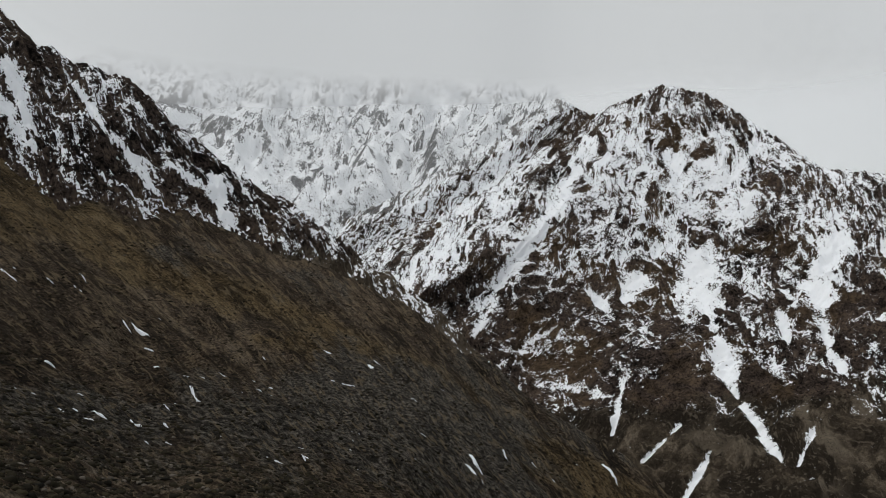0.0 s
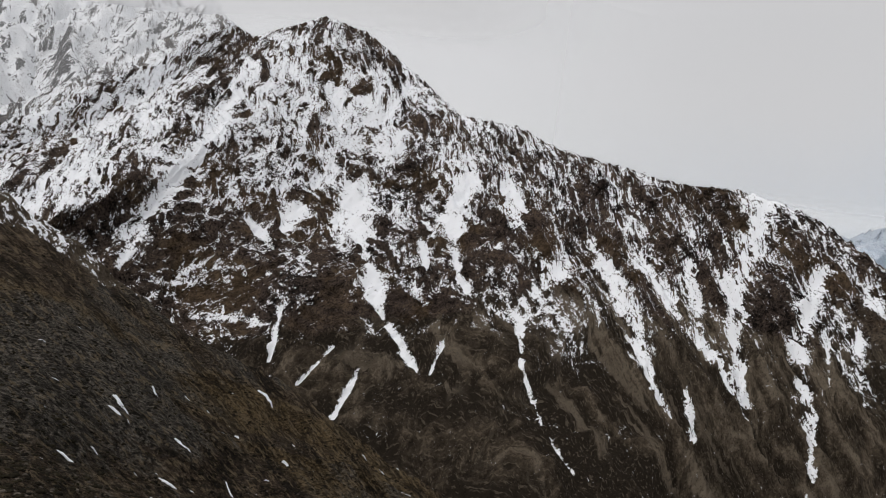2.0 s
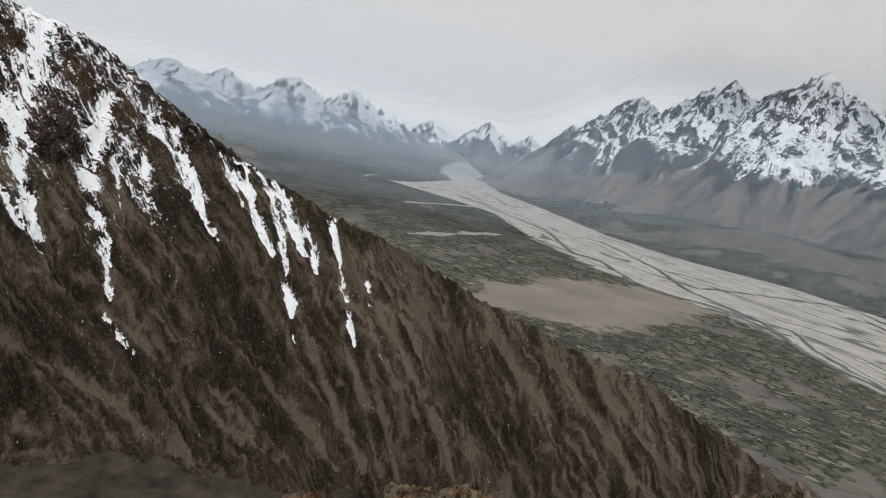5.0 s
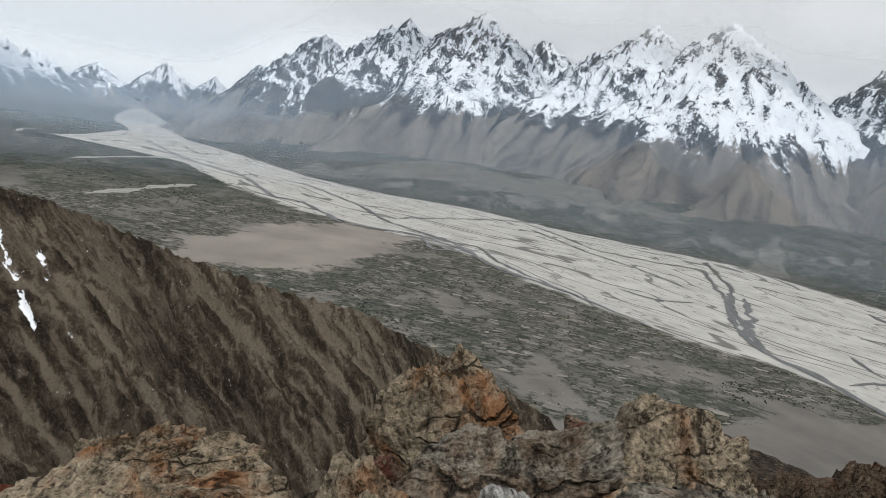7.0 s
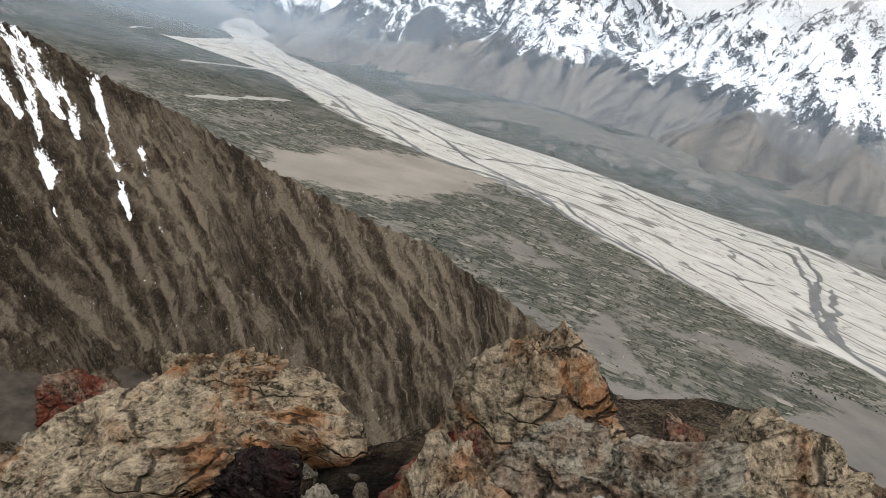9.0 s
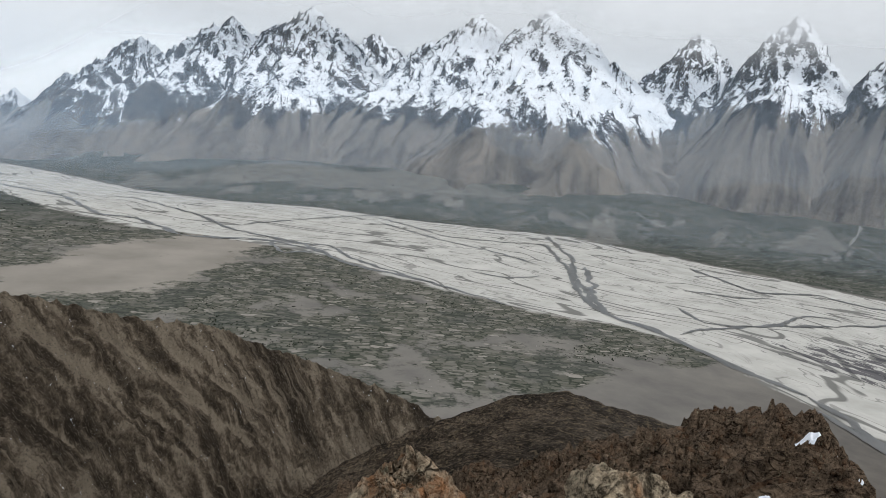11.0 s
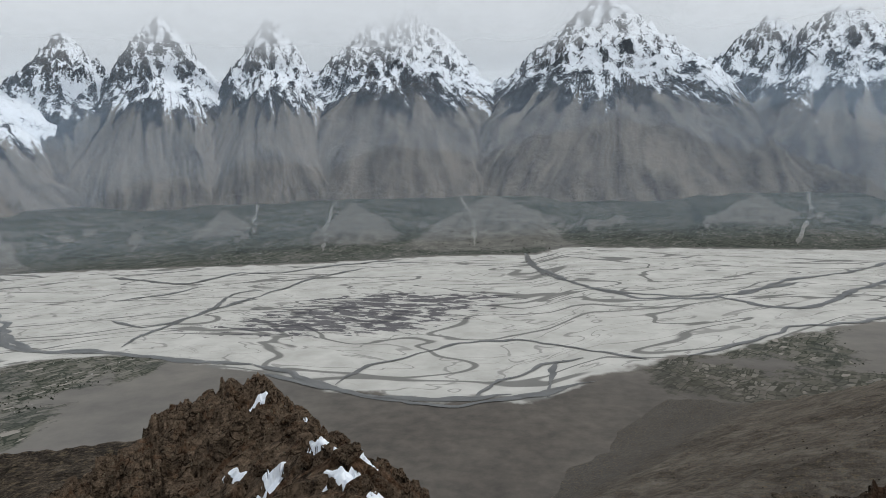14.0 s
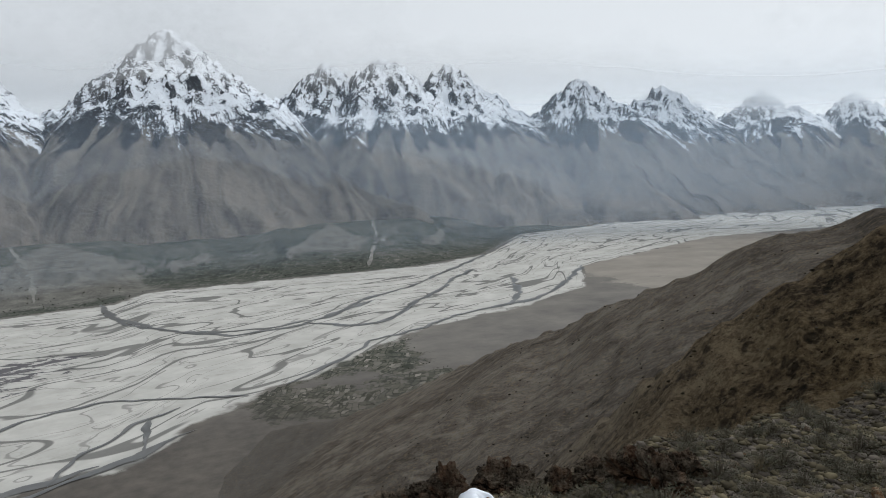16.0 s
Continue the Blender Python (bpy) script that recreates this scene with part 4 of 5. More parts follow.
# ---- the hillside that the camera stands on ----
HILL = [  # azimuth, rise to the brow as seen from the eye, distance of the brow, sag
    (-180, 0.55, 500, 0.1), (-90, 0.55, 500, 0.2), (-60, 0.35, 420, 0.28), (-45, 0.2, 380, 0.3), (-33, 0.081, 340, 0.33), (-24, -0.005, 330, 0.33), (-17, -0.03, 310, 0.32), (-10, -0.072, 290, 0.31),
    (-2, -0.122, 270, 0.30), (6, -0.231, 240, 0.28), (14, -0.315, 215, 0.27), (22, -0.38, 195, 0.25), (32, -0.48, 170, 0.22), (43, -0.62, 150, 0.15), (60, -0.75, 110, 0.1), (80, -0.8, 90, 0.05), (100, -0.72, 110, 0.1)]
HILL2 = [(116, -0.509, 160, 0.2), (123, -0.45, 175, 0.25), (131, -0.373, 180, 0.3), (135.5, -0.349, 180, 0.3), (142, -0.363, 165, 0.3), (148, -0.37, 160, 0.3), (155, -0.45, 120, 0.2), (165, -0.6, 40, 0.1),
         (176, -0.60, 8, 0.0), (186, -0.52, 4.5, 0.0), (196, -0.460, 4.2, 0.0), (202, -0.415, 4.3, 0.0), (211, -0.425, 4.6, 0.0), (217, -0.37, 5.0, 0.0), (224, -0.352, 5.6, 0.0), (232, -0.308, 6.5, 0.0), (238, -0.267, 7.5, 0.0), (250, -0.12, 12, 0.0), (265, 0.2, 60, 0.1)]


def slope_axes(AA, X, Y):
    """Across and down the slope: the side valley's slope and the main valley's."""
    f = smooth(120, 190, AA)
    a = np.radians(116 + 24 * f)
    c, s = np.cos(a), np.sin(a)
    return X * -c + Y * s, X * s + Y * c


def hill_height(AA, RR, X, Y):
    T = np.array(HILL + HILL2 + [(270, 0.55, 500, 0.2)])
    t, rc, sag = (np.interp(AA, T[:, 0], T[:, k]) for k in (1, 2, 3))
    inside = EYE - 1.6 + RR * (t + 1.6 / rc) - RR * sag * (1 - RR / rc)
    z = np.where(RR < rc, inside, EYE + rc * t - (0.72 + 0.25 * smooth(170, 190, AA) * smooth(260, 245, AA)) * (RR - rc))
    # the ledge under the boulders
    ks = [40, 75, 92, 112, 130, 145, 165, 200]
    ledge = EYE - 1.45 + smooth(0.4, 1.2, RR) * np.interp(AA, ks, [0.1, 0.15, 0.2, 0.38, 0.45, 0.35, 0.1, 0.0]) + (RR - 1.2) * np.interp(AA, ks, [-0.3, -0.45, -0.42, -0.25, -0.1, -0.15, -0.2, -0.2])
    on = smooth(3.9, 2.6, RR) * smooth(45, 70, AA) * smooth(172, 150, AA)
    z = z * (1 - on) + ledge * on
    rough = fbm(X / 60, Y / 60, 5, 50)
    du, dv = slope_axes(AA, X, Y)
    rill = ridged((du + 10 * rough) / 26, dv / 160, 4, 58, 0.55)
    lump = fbm(X / 7, Y / 7, 4, 54)
    z = z + smooth(20, 90, RR) * (1 - 0.75 * smooth(108, 120, AA) * smooth(165, 155, AA)) * (4 * rough + 5 * (rill - 0.6)) + smooth(3, 30, RR) * 0.5 * lump + smooth(0.8, 3, RR) * 0.05 * fbm(X / 0.6, Y / 0.6, 4, 61)
    # the brown spurs on the valley side
    u, side, h = along(polar_points([(262, 300, 8), (245, 250, -0.5), (238, 235, -3.8), (228, 240, -7.2), (221.7, 250, -10), (214.7, 270, -12.7), (207, 330, -15.4), (202, 410, -17.3), (196, 520, -19.2), (188, 640, -19.6)]), X, Y)
    z2 = h - (0.22 + 0.26 * smooth(10, 90, h)) * np.abs(side) + 5 * ridged((u + 0.5 * side) / 40, side / 200, 4, 70) - 3.5 + 1.5 * rough
    u, side, h = along(polar_points([(262, 90, 5), (246, 75, -1.5), (238, 68, -5.2), (232, 66, -9), (225, 66, -14), (218, 70, -19.5), (210, 78, -25)]), X, Y)
    z3 = h - 0.62 * np.abs(side) + 1.8 * ridged((u + 0.4 * side) / 12, side / 50, 4, 74) - 1.2 + 0.5 * lump
    which = np.where(z3 > np.maximum(z, z2), 2, np.where(z2 > z, 1, 0))
    return np.maximum(np.maximum(z, z2), z3), rill, rough, lump, which


def build_hill():
    A = np.concatenate([np.arange(-42, 246, 0.26), np.arange(246, 318.1, 2.0)])
    r = np.geomspace(0.25, 800, 460)
    AA, RR = np.meshgrid(A, r, indexing="ij")
    X, Y = az(AA, RR)
    Z, rill, rough, lump, which = hill_height(np.where(AA > 270, AA - 360, AA), RR, X, Y)
    fore = smooth(60, 30, AA)
    snow = -0.35 + fore * (0.16 + 0.3 * (0.6 - rill) + 0.10 * lump)
    A0 = np.where(AA > 270, AA - 360, AA)
    du, dv = slope_axes(A0, X, Y)
    E, side = np.degrees(np.arctan2(Z - EYE, RR)), smooth(100, 60, A0)
    du, dv = du * (1 - side) + 2.2 * (A0 + 1.0 * E) * side, dv * (1 - side) - 2.6 * E * side
    band = fbm(du / 55, dv / 240, 3, 83)
    grass = np.where(which == 2, 0.75 + 0.3 * rough, 0.16 + 0.55 * smooth(3.6, 1.0, np.abs(E - (-7.6) - (-0.43) * (A0 - (-15.3)) + 2 * rough)) * smooth(40, 25, A0) + 0.10 * smooth(90, 60, AA) + 0.22 * band + 0.30 * rough)
    grass = np.where(RR < 9, 0.35, grass)
    scree = np.where(which == 1, 0.05 + 0.6 * smooth(110, 20, Z), 0.15 + 0.35 * rough - 0.3 * band + 0.55 * smooth(-8, -16, E) * smooth(20, -5, A0))
    bare = np.where((which == 1) & (AA > 150), 0.9, np.where(RR < 12, 0.92, np.where(which == 2, 0.12 + 0.6 * smooth(EYE - 8, EYE - 45, Z) + 0.3 * band, 0.85)) * smooth(120, 165, AA) * smooth(300, 252, AA))
    bare = np.clip(bare, 0, 1)
    ob = mesh_grid("hillside", X, Y, Z, hill_mat, {"snow": snow, "scree": scree, "grass": grass, "rib_u": du, "rib_v": dv, "bare": bare, "turf": 0.72 * smooth(160, 190, AA) * smooth(310, 250, AA), "foot": smooth(75, 8, Z + 14 * rough) * smooth(150, 175, AA)})
    tagged(ob, "steep brown stony hillside with thin dry grass", "hillside", kind="structure")


build_hill()

# ---- haze and cloud, put in as tinted see-through sheets ----
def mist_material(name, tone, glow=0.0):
    """Tinted sheet for haze and thin cloud: light passes, the rest is scattered as by an upward surface. glow: emission
    added to it.
    """
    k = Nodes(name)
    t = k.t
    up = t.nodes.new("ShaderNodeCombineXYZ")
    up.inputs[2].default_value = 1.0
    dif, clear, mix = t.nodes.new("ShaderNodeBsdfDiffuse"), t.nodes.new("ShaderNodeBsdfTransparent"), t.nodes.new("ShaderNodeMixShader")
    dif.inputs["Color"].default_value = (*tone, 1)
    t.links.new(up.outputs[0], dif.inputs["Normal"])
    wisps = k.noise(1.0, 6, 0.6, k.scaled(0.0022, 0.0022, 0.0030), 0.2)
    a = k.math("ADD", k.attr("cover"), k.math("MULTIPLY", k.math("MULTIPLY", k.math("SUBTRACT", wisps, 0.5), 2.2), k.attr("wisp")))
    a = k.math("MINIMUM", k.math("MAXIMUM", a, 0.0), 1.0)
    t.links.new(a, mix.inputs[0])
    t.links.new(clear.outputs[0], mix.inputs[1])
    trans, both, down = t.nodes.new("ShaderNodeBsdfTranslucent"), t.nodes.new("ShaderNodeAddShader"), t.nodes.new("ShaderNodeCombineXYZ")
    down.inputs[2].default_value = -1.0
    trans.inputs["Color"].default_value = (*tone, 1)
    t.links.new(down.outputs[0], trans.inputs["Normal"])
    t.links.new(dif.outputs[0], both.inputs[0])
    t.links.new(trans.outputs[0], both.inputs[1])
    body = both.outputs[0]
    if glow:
        # emission added to lift the sheet towards the sky's brightness
        added_glow, lit = t.nodes.new("ShaderNodeEmission"), t.nodes.new("ShaderNodeAddShader")
        added_glow.inputs["Color"].default_value = (0.97, 0.99, 1.0, 1)
        added_glow.inputs["Strength"].default_value = glow
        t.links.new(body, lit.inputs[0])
        t.links.new(added_glow.outputs[0], lit.inputs[1])
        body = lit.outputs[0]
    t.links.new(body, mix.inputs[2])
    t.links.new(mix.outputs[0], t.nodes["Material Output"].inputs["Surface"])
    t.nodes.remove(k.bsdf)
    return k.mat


# the blue of distant air, put into the sheet's own colour
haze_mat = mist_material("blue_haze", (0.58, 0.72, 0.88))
# both clouds glow by themselves; the second is a dimmer, shaded copy
cloud_mat = mist_material("grey_cloud", (0.26, 0.265, 0.27), 0.38)
shade_mat = mist_material("shaded_cloud", (0.25, 0.26, 0.27), 0.27)


def mist(name, mat, rows, low, high, cover, wisp, label, soft=8.0):
    """An upright sheet standing in for haze and cloud, over a line of azimuths and distances. cover: thickness by
    azimuth and height; wisp: its raggedness.
    """
    A = np.arange(rows[0][0], rows[-1][0] + 0.01, 1.0)
    r = np.mean([np.interp(A + d, [p[0] for p in rows], [p[1] for p in rows]) for d in range(-8, 9)], axis=0)
    z = np.linspace(low, high, 60)
    AA, ZZ = np.meshgrid(A, z, indexing="ij")
    R = np.broadcast_to(r[:, None], AA.shape)
    X, Y = az(AA, R)
    ends = smooth(rows[0][0], rows[0][0] + soft, AA) * smooth(rows[-1][0], rows[-1][0] - soft, AA)
    E = np.degrees(np.arctan2(ZZ - EYE, R))
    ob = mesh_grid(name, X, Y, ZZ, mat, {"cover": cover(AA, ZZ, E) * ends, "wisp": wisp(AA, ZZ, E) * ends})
    tagged(ob, label, "mist", kind="structure")


def foot(Z, a=10.0, b=160.0):
    return smooth(a, b, Z)


mist("backdrop_haze", haze_mat, [(56, 1500), (100, 1650), (130, 1600), (150, 1650), (185, 1750), (215, 1900), (250, 2100)], 0, 1100, lambda A, Z, E: (0.105 + 0.02 * smooth(110, 75, A)) * foot(Z, 0, 60) * smooth(620, 250, Z), lambda A, Z, E: 0.0 * Z, "see-through blue sheet standing in for haze over the valley")
mist("backdrop_haze", haze_mat, [(20, 2300), (100, 2400), (130, 2450), (250, 2500)], 0, 1100, lambda A, Z, E: (0.085 + 0.12 * smooth(106, 80, A) * smooth(1.0, -2.5, E) + 0.1 * smooth(215, 240, A)) * foot(Z, 0, 60) * smooth(620, 250, Z), lambda A, Z, E: 0.0 * Z, "see-through blue sheet standing in for haze before the far slopes", 40.0)
mist("backdrop_haze", haze_mat, [(20, 3300), (96, 2900), (130, 2750), (250, 2850)], 0, 1100, lambda A, Z, E: (0.085 + 0.16 * smooth(106, 80, A) * smooth(1.0, -2.5, E) + 0.1 * smooth(215, 240, A)) * foot(Z, 0, 150) * smooth(700, 300, Z), lambda A, Z, E: 0.02 * smooth(600, 250, Z), "see-through blue sheet standing in for haze on the far slopes", 40.0)
mist("backdrop_cloud", cloud_mat, [(24, 4200), (56, 3700), (96, 3000), (130, 2850), (184, 2800), (250, 3000), (275, 3000)], 250, 1500, lambda A, Z, E: (1.0 - 0.4 * smooth(119, 124, A) * smooth(137, 132, A) - 0.35 * smooth(176, 182, A) * smooth(192, 188, A)) * smooth(6.8 - 6.4 * smooth(104, 88, A) - 3.0 * smooth(205, 238, A), 12.8 - 10.2 * smooth(104, 88, A) - 5 * smooth(205, 238, A), E) * smooth(21, 15, E), lambda A, Z, E: 0.45 * smooth(75, 110, A) * smooth(7.5, 11.0, E + 3 * smooth(205, 238, A)) * smooth(20, 14, E), "low cloud resting on the peaks", 30.0)
mist("backdrop_cloud", shade_mat, [(84, 4300), (96, 4000), (130, 3450), (184, 3400), (250, 3900), (275, 3900)], 250, 1700, lambda A, Z, E: 1.0 * smooth(3.5 - 2.7 * smooth(100, 80, A) - 1.5 * smooth(205, 238, A), 8.5 - 5 * smooth(100, 80, A) - 3 * smooth(205, 238, A), E) * smooth(18, 13, E), lambda A, Z, E: 0.2 * smooth(75, 110, A) * smooth(2.0, 6.0, E) * smooth(17, 12, E), "low cloud between the peaks", 14.0)
mist("backdrop_cloud", cloud_mat, [(-50, 1050), (-8, 1050), (14, 1200), (45, 2300)], 60, 800, lambda A, Z, E: 0.22 * smooth(-8, 6, E) * smooth(20, 5, A) + 1.0 * smooth(8.5 + 0.12 * np.clip(A, -20, 12), 14.0, E) * smooth(24, 17, E), lambda A, Z, E: 0.16 * smooth(-3, 8, E) * smooth(22, 15, E), "cloud drifting over the snowy face", 24.0)

# ---- boulders on the ledge ----
def boulder_material(name, base, rust, amount, grain=1.0):
    k = Nodes(name)
    info = k.t.nodes.new("ShaderNodeObjectInfo").outputs["Random"]
    lay = k.scaled(2.0, 2.0, 6.0)
    warp = k.noise(5.0 / grain, 5, 0.6)
    strata = k.noise(2.2 / grain, 6, 0.7, lay, 0.8)
    spot, fine = k.noise(17.0 / grain, 6, 0.7), k.noise(70.0 / grain, 4, 0.7)
    chip = k.t.nodes.new("ShaderNodeSeparateColor")
    k.link(k.cells(15.0 / grain, k.scaled(1.0, 1.0, 2.0), "F1", "Color"), chip.inputs[0])
    tone = k.math("ADD", k.math("ADD", k.math("MULTIPLY", strata, 0.28), k.math("MULTIPLY", spot, 0.37)), k.math("ADD", k.math("MULTIPLY", fine, 0.30), k.math("MULTIPLY", chip.outputs[0], 0.06)))
    color = k.ramp(tone, (0.42, tuple(c * 0.16 for c in base)), (0.475, tuple(c * 0.62 for c in base)), (0.53, base), (0.62, tuple(min(1, c * 1.5) for c in base)))
    r = k.math("ADD", k.noise(2.6 / grain, 5, 0.65, None, 0.6), k.math("MULTIPLY", k.math("SUBTRACT", info, 0.5), 0.12))
    color = k.mix(k.math("MULTIPLY", k.step(0.46 + 0.12 * (0.5 - amount), 0.60, r), amount), color, k.ramp(spot, (0.35, tuple(c * 0.35 for c in rust)), (0.65, rust)))
    color = k.mix(k.math("MULTIPLY", k.step(0.60, 0.68, k.noise(9.0 / grain, 5, 0.7)), 0.5), color, (0.03, 0.026, 0.022))
    color = k.mix(k.math("MULTIPLY", k.step(0.62, 0.70, k.noise(24.0 / grain, 4, 0.6)), 0.45), color, (0.33, 0.32, 0.22))
    pit = k.step(0.44, 0.36, k.noise(30.0 / grain, 6, 0.75))
    bent = k.t.nodes.new("ShaderNodeVectorMath")
    bent.operation = "MULTIPLY_ADD"
    drift = k.t.nodes.new("ShaderNodeTexNoise")
    drift.inputs["Scale"].default_value, drift.inputs["Detail"].default_value = 4.0 / grain, 4.0
    k.link(k.co, drift.inputs["Vector"])
    k.link(drift.outputs["Color"], bent.inputs[0])
    bent.inputs[1].default_value = (0.25 * grain,) * 3
    k.link(k.co, bent.inputs[2])
    split = k.step(0.05, 0.008, k.cells(3.4 / grain, k.scaled(1.0, 1.0, 2.8, bent.outputs[0]), "DISTANCE_TO_EDGE", "Distance"))
    split = k.math("MULTIPLY", split, k.step(0.42, 0.58, k.noise(3.0 / grain, 3)))
    color = k.mix(k.math("MULTIPLY", split, 0.85), color, tuple(c * 0.08 for c in base))
    color = k.mix(k.math("MULTIPLY", pit, 0.7), color, tuple(c * 0.12 for c in base))
    relief = k.math("ADD", k.math("ADD", k.math("MULTIPLY", strata, 0.8), k.math("ADD", k.math("MULTIPLY", spot, 1.0), k.math("MULTIPLY", chip.outputs[1], 0.25))), k.math("SUBTRACT", k.math("MULTIPLY", fine, 0.3), k.math("ADD", k.math("MULTIPLY", pit, 0.4), k.math("MULTIPLY", split, 0.8))))
    return k.done(color, 0.88, k.bump(relief, 1.0, 0.06 * grain))


tan_rock = boulder_material("tan_rock", (0.46, 0.375, 0.265), (0.44, 0.18, 0.065), 0.8)
red_rock = boulder_material("rusty_rock", (0.30, 0.22, 0.16), (0.26, 0.065, 0.04), 0.95)
pale_rock = boulder_material("pale_rock", (0.60, 0.58, 0.55), (0.30, 0.2, 0.12), 0.25)
grey_rock = boulder_material("grey_rock", (0.36, 0.325, 0.26), (0.27, 0.13, 0.06), 0.5)
# near-black tone that paints the shadow of a gap between boulders
shadow_hole_rock = boulder_material("shadow_hole_rock", (0.045, 0.036, 0.034), (0.07, 0.02, 0.02), 0.5)


def rock_points(size, seed, sharp, n, m, rough, taper=0.0, shift=0.0):
    """A broken block: planes cut round a middle, edges worn, bedding and pits pressed in."""
    rnd = np.random.RandomState(seed)
    th, ph = np.meshgrid(np.linspace(0, 2 * np.pi, n + 1), np.linspace(0, np.pi, m), indexing="ij")
    d = np.stack([np.sin(ph) * np.cos(th), np.sin(ph) * np.sin(th), np.cos(ph)], -1)
    normals = rnd.normal(size=(11, 3)) * (1.0, 1.0, 0.9)
    normals /= np.linalg.norm(normals, axis=1)[:, None]
    normals = np.concatenate([normals, [[0, 0, 1], [0, 0, -1]]])
    reach = np.r_[rnd.uniform(0.62, 1.0, 11), 0.85, 0.8]
    q = np.clip(d @ normals.T, 0.02, None) / reach
    r = (q**sharp).sum(-1) ** (-1.0 / sharp)
    p = d * r[..., None]
    a, b, c = p[..., 0], p[..., 1], p[..., 2]
    bed = ridged(a * 1.2 + c * 0.6 + seed, c * 6 + b * 0.8, 4, seed, 0.6) - 0.6
    pit = fbm(a * 2.2 + c * 1.3 + seed, b * 2.2 - c * 1.7, 5, seed + 3, 0.55)
    layer = (c * 4.5 + 1.2 * a + 0.8 * b + 0.9 * pit)
    step = layer - np.floor(layer)
    p = p * (1 + rough * (0.11 * bed + 0.08 * pit + 0.05 * (step - 0.5) * smooth(1.0, 0.8, np.abs(c))))[..., None]
    for count, push in ((34, 0.075), (150, 0.034), (420, 0.016)):
        c3 = rnd.normal(size=(count, 3))
        c3 /= np.linalg.norm(c3, axis=1)[:, None]
        which = (d.reshape(-1, 3) * (1, 1, 1.5) @ (c3 * (1, 1, 1.5)).T - 0.5 * ((c3 * (1, 1, 1.5)) ** 2).sum(1)).argmax(1)
        lean = rnd.normal(size=(count, 3))
        off = rnd.uniform(-1, 1, count)[which] + 1.6 * ((d.reshape(-1, 3) - c3[which]) * lean[which]).sum(1)
        p = p * (1 + rough * push * off.reshape(p.shape[:2] + (1,)))
    low, high = p.reshape(-1, 3).min(0), p.reshape(-1, 3).max(0)
    p = (p - (low + high) / 2) / (high - low)
    rise = np.clip(p[..., 2] + 0.5, 0, 1)
    p[..., 0] = p[..., 0] * (1 - taper * rise) + shift * rise
    p[..., 1] = p[..., 1] * (1 - 0.7 * taper * rise)
    return p * np.array(size)


def boulder(name, at, size, A, tilt, seed, mat, label, sharp=26, n=190, m=120, rough=1.0, group="", taper=0.0, shift=0.0):
    """size: across the view at azimuth A, along it, and up; tilt: degrees by which its right end is raised, and its front."""
    p = rock_points(size, seed, sharp, n, m, rough, taper, shift)
    ob = mesh_grid(name, p[..., 0], p[..., 1], p[..., 2], mat)
    ob.matrix_world = pose(at[0], at[1], EYE + at[2], 0, 0, -A) @ pose(0, 0, 0, tilt[1], -tilt[0], 0)
    return tagged(ob, label, "boulder", group)


BOULDERS = [  # place, size, azimuth, tilt, taper and lean of the top, seed
    ((2.19, -0.94, -1.21), (1.42, 0.80, 0.84), 115, (20, 4), 0.78, 0.10, 5, tan_rock, "large tan boulder with a rust-orange top"),
    ((1.74, -1.70, -1.13), (0.84, 0.76, 0.72), 134, (8, 4), 0.28, 0.08, 12, tan_rock, "blocky tan boulder with an orange stained shoulder"),
    ((1.56, -0.80, -0.90), (0.42, 0.34, 0.15), 118, (18, 8), 0.2, 0.0, 21, grey_rock, "flat pale slab leaning on the big boulder"),
    ((1.46, -1.02, -0.87), (0.50, 0.30, 0.24), 123, (28, 6), 0.3, 0.1, 34, grey_rock, "long grey layered rock tilted among the boulders"),
    ((1.33, -0.52, -1.00), (0.64, 0.42, 0.44), 112, (10, 2), 0.35, 0.05, 43, tan_rock, "rounded beige rock at the edge of the ledge"),
    ((2.76, 0.04, -1.86), (1.30, 0.86, 0.80), 90, (4, 6), 0.3, 0.08, 57, tan_rock, "broad beige boulder with a broken end")]
SMALL_BOULDERS = [
    ((2.22, 0.40, -1.64), (1.25, 0.70, 0.52), 82, (14, 4), 0.35, 0.15, 61, tan_rock, "low sloping slab of beige layered rock"),
    ((4.15, 0.92, -2.62), (0.62, 0.5, 0.5), 78, (12, 0), 0.4, 0.0, 73, red_rock, "small rust-red boulder at the drop"),
    ((1.22, -0.80, -0.93), (0.30, 0.26, 0.28), 122, (-14, 0), 0.4, -0.1, 87, pale_rock, "whitish quartz rock between the boulders"),
    # block added where the gap holds only shadow
    ((2.02, -0.06, -1.46), (0.42, 0.30, 0.34), 92, (5, 0), 0.3, 0.0, 91, shadow_hole_rock, "near-black rock standing in for the shadow hole under a boulder"),
    ((1.14, -1.26, -0.96), (0.66, 0.50, 0.40), 134, (8, 4), 0.25, 0.0, 101, grey_rock, "lichen-covered grey rock in front of the boulders"),
    ((1.96, -1.50, -1.10), (0.30, 0.3, 0.30), 128, (8, 0), 0.4, 0.0, 112, red_rock, "small rust-stained rock wedged between boulders"),
    ((1.86, -0.58, -1.24), (0.50, 0.34, 0.32), 106, (24, 0), 0.4, 0.1, 118, red_rock, "dark red slab under the big boulder"),
    ((1.80, -0.26, -1.40), (0.28, 0.3, 0.24), 99, (4, 0), 0.4, 0.0, 121, grey_rock, "small grey rock in the gap between boulders"),
    ((2.6, 0.75, -2.08), (0.8, 0.5, 0.5), 74, (10, 0), 0.4, 0.0, 139, grey_rock, "brown rock slab beside the broad boulder")]
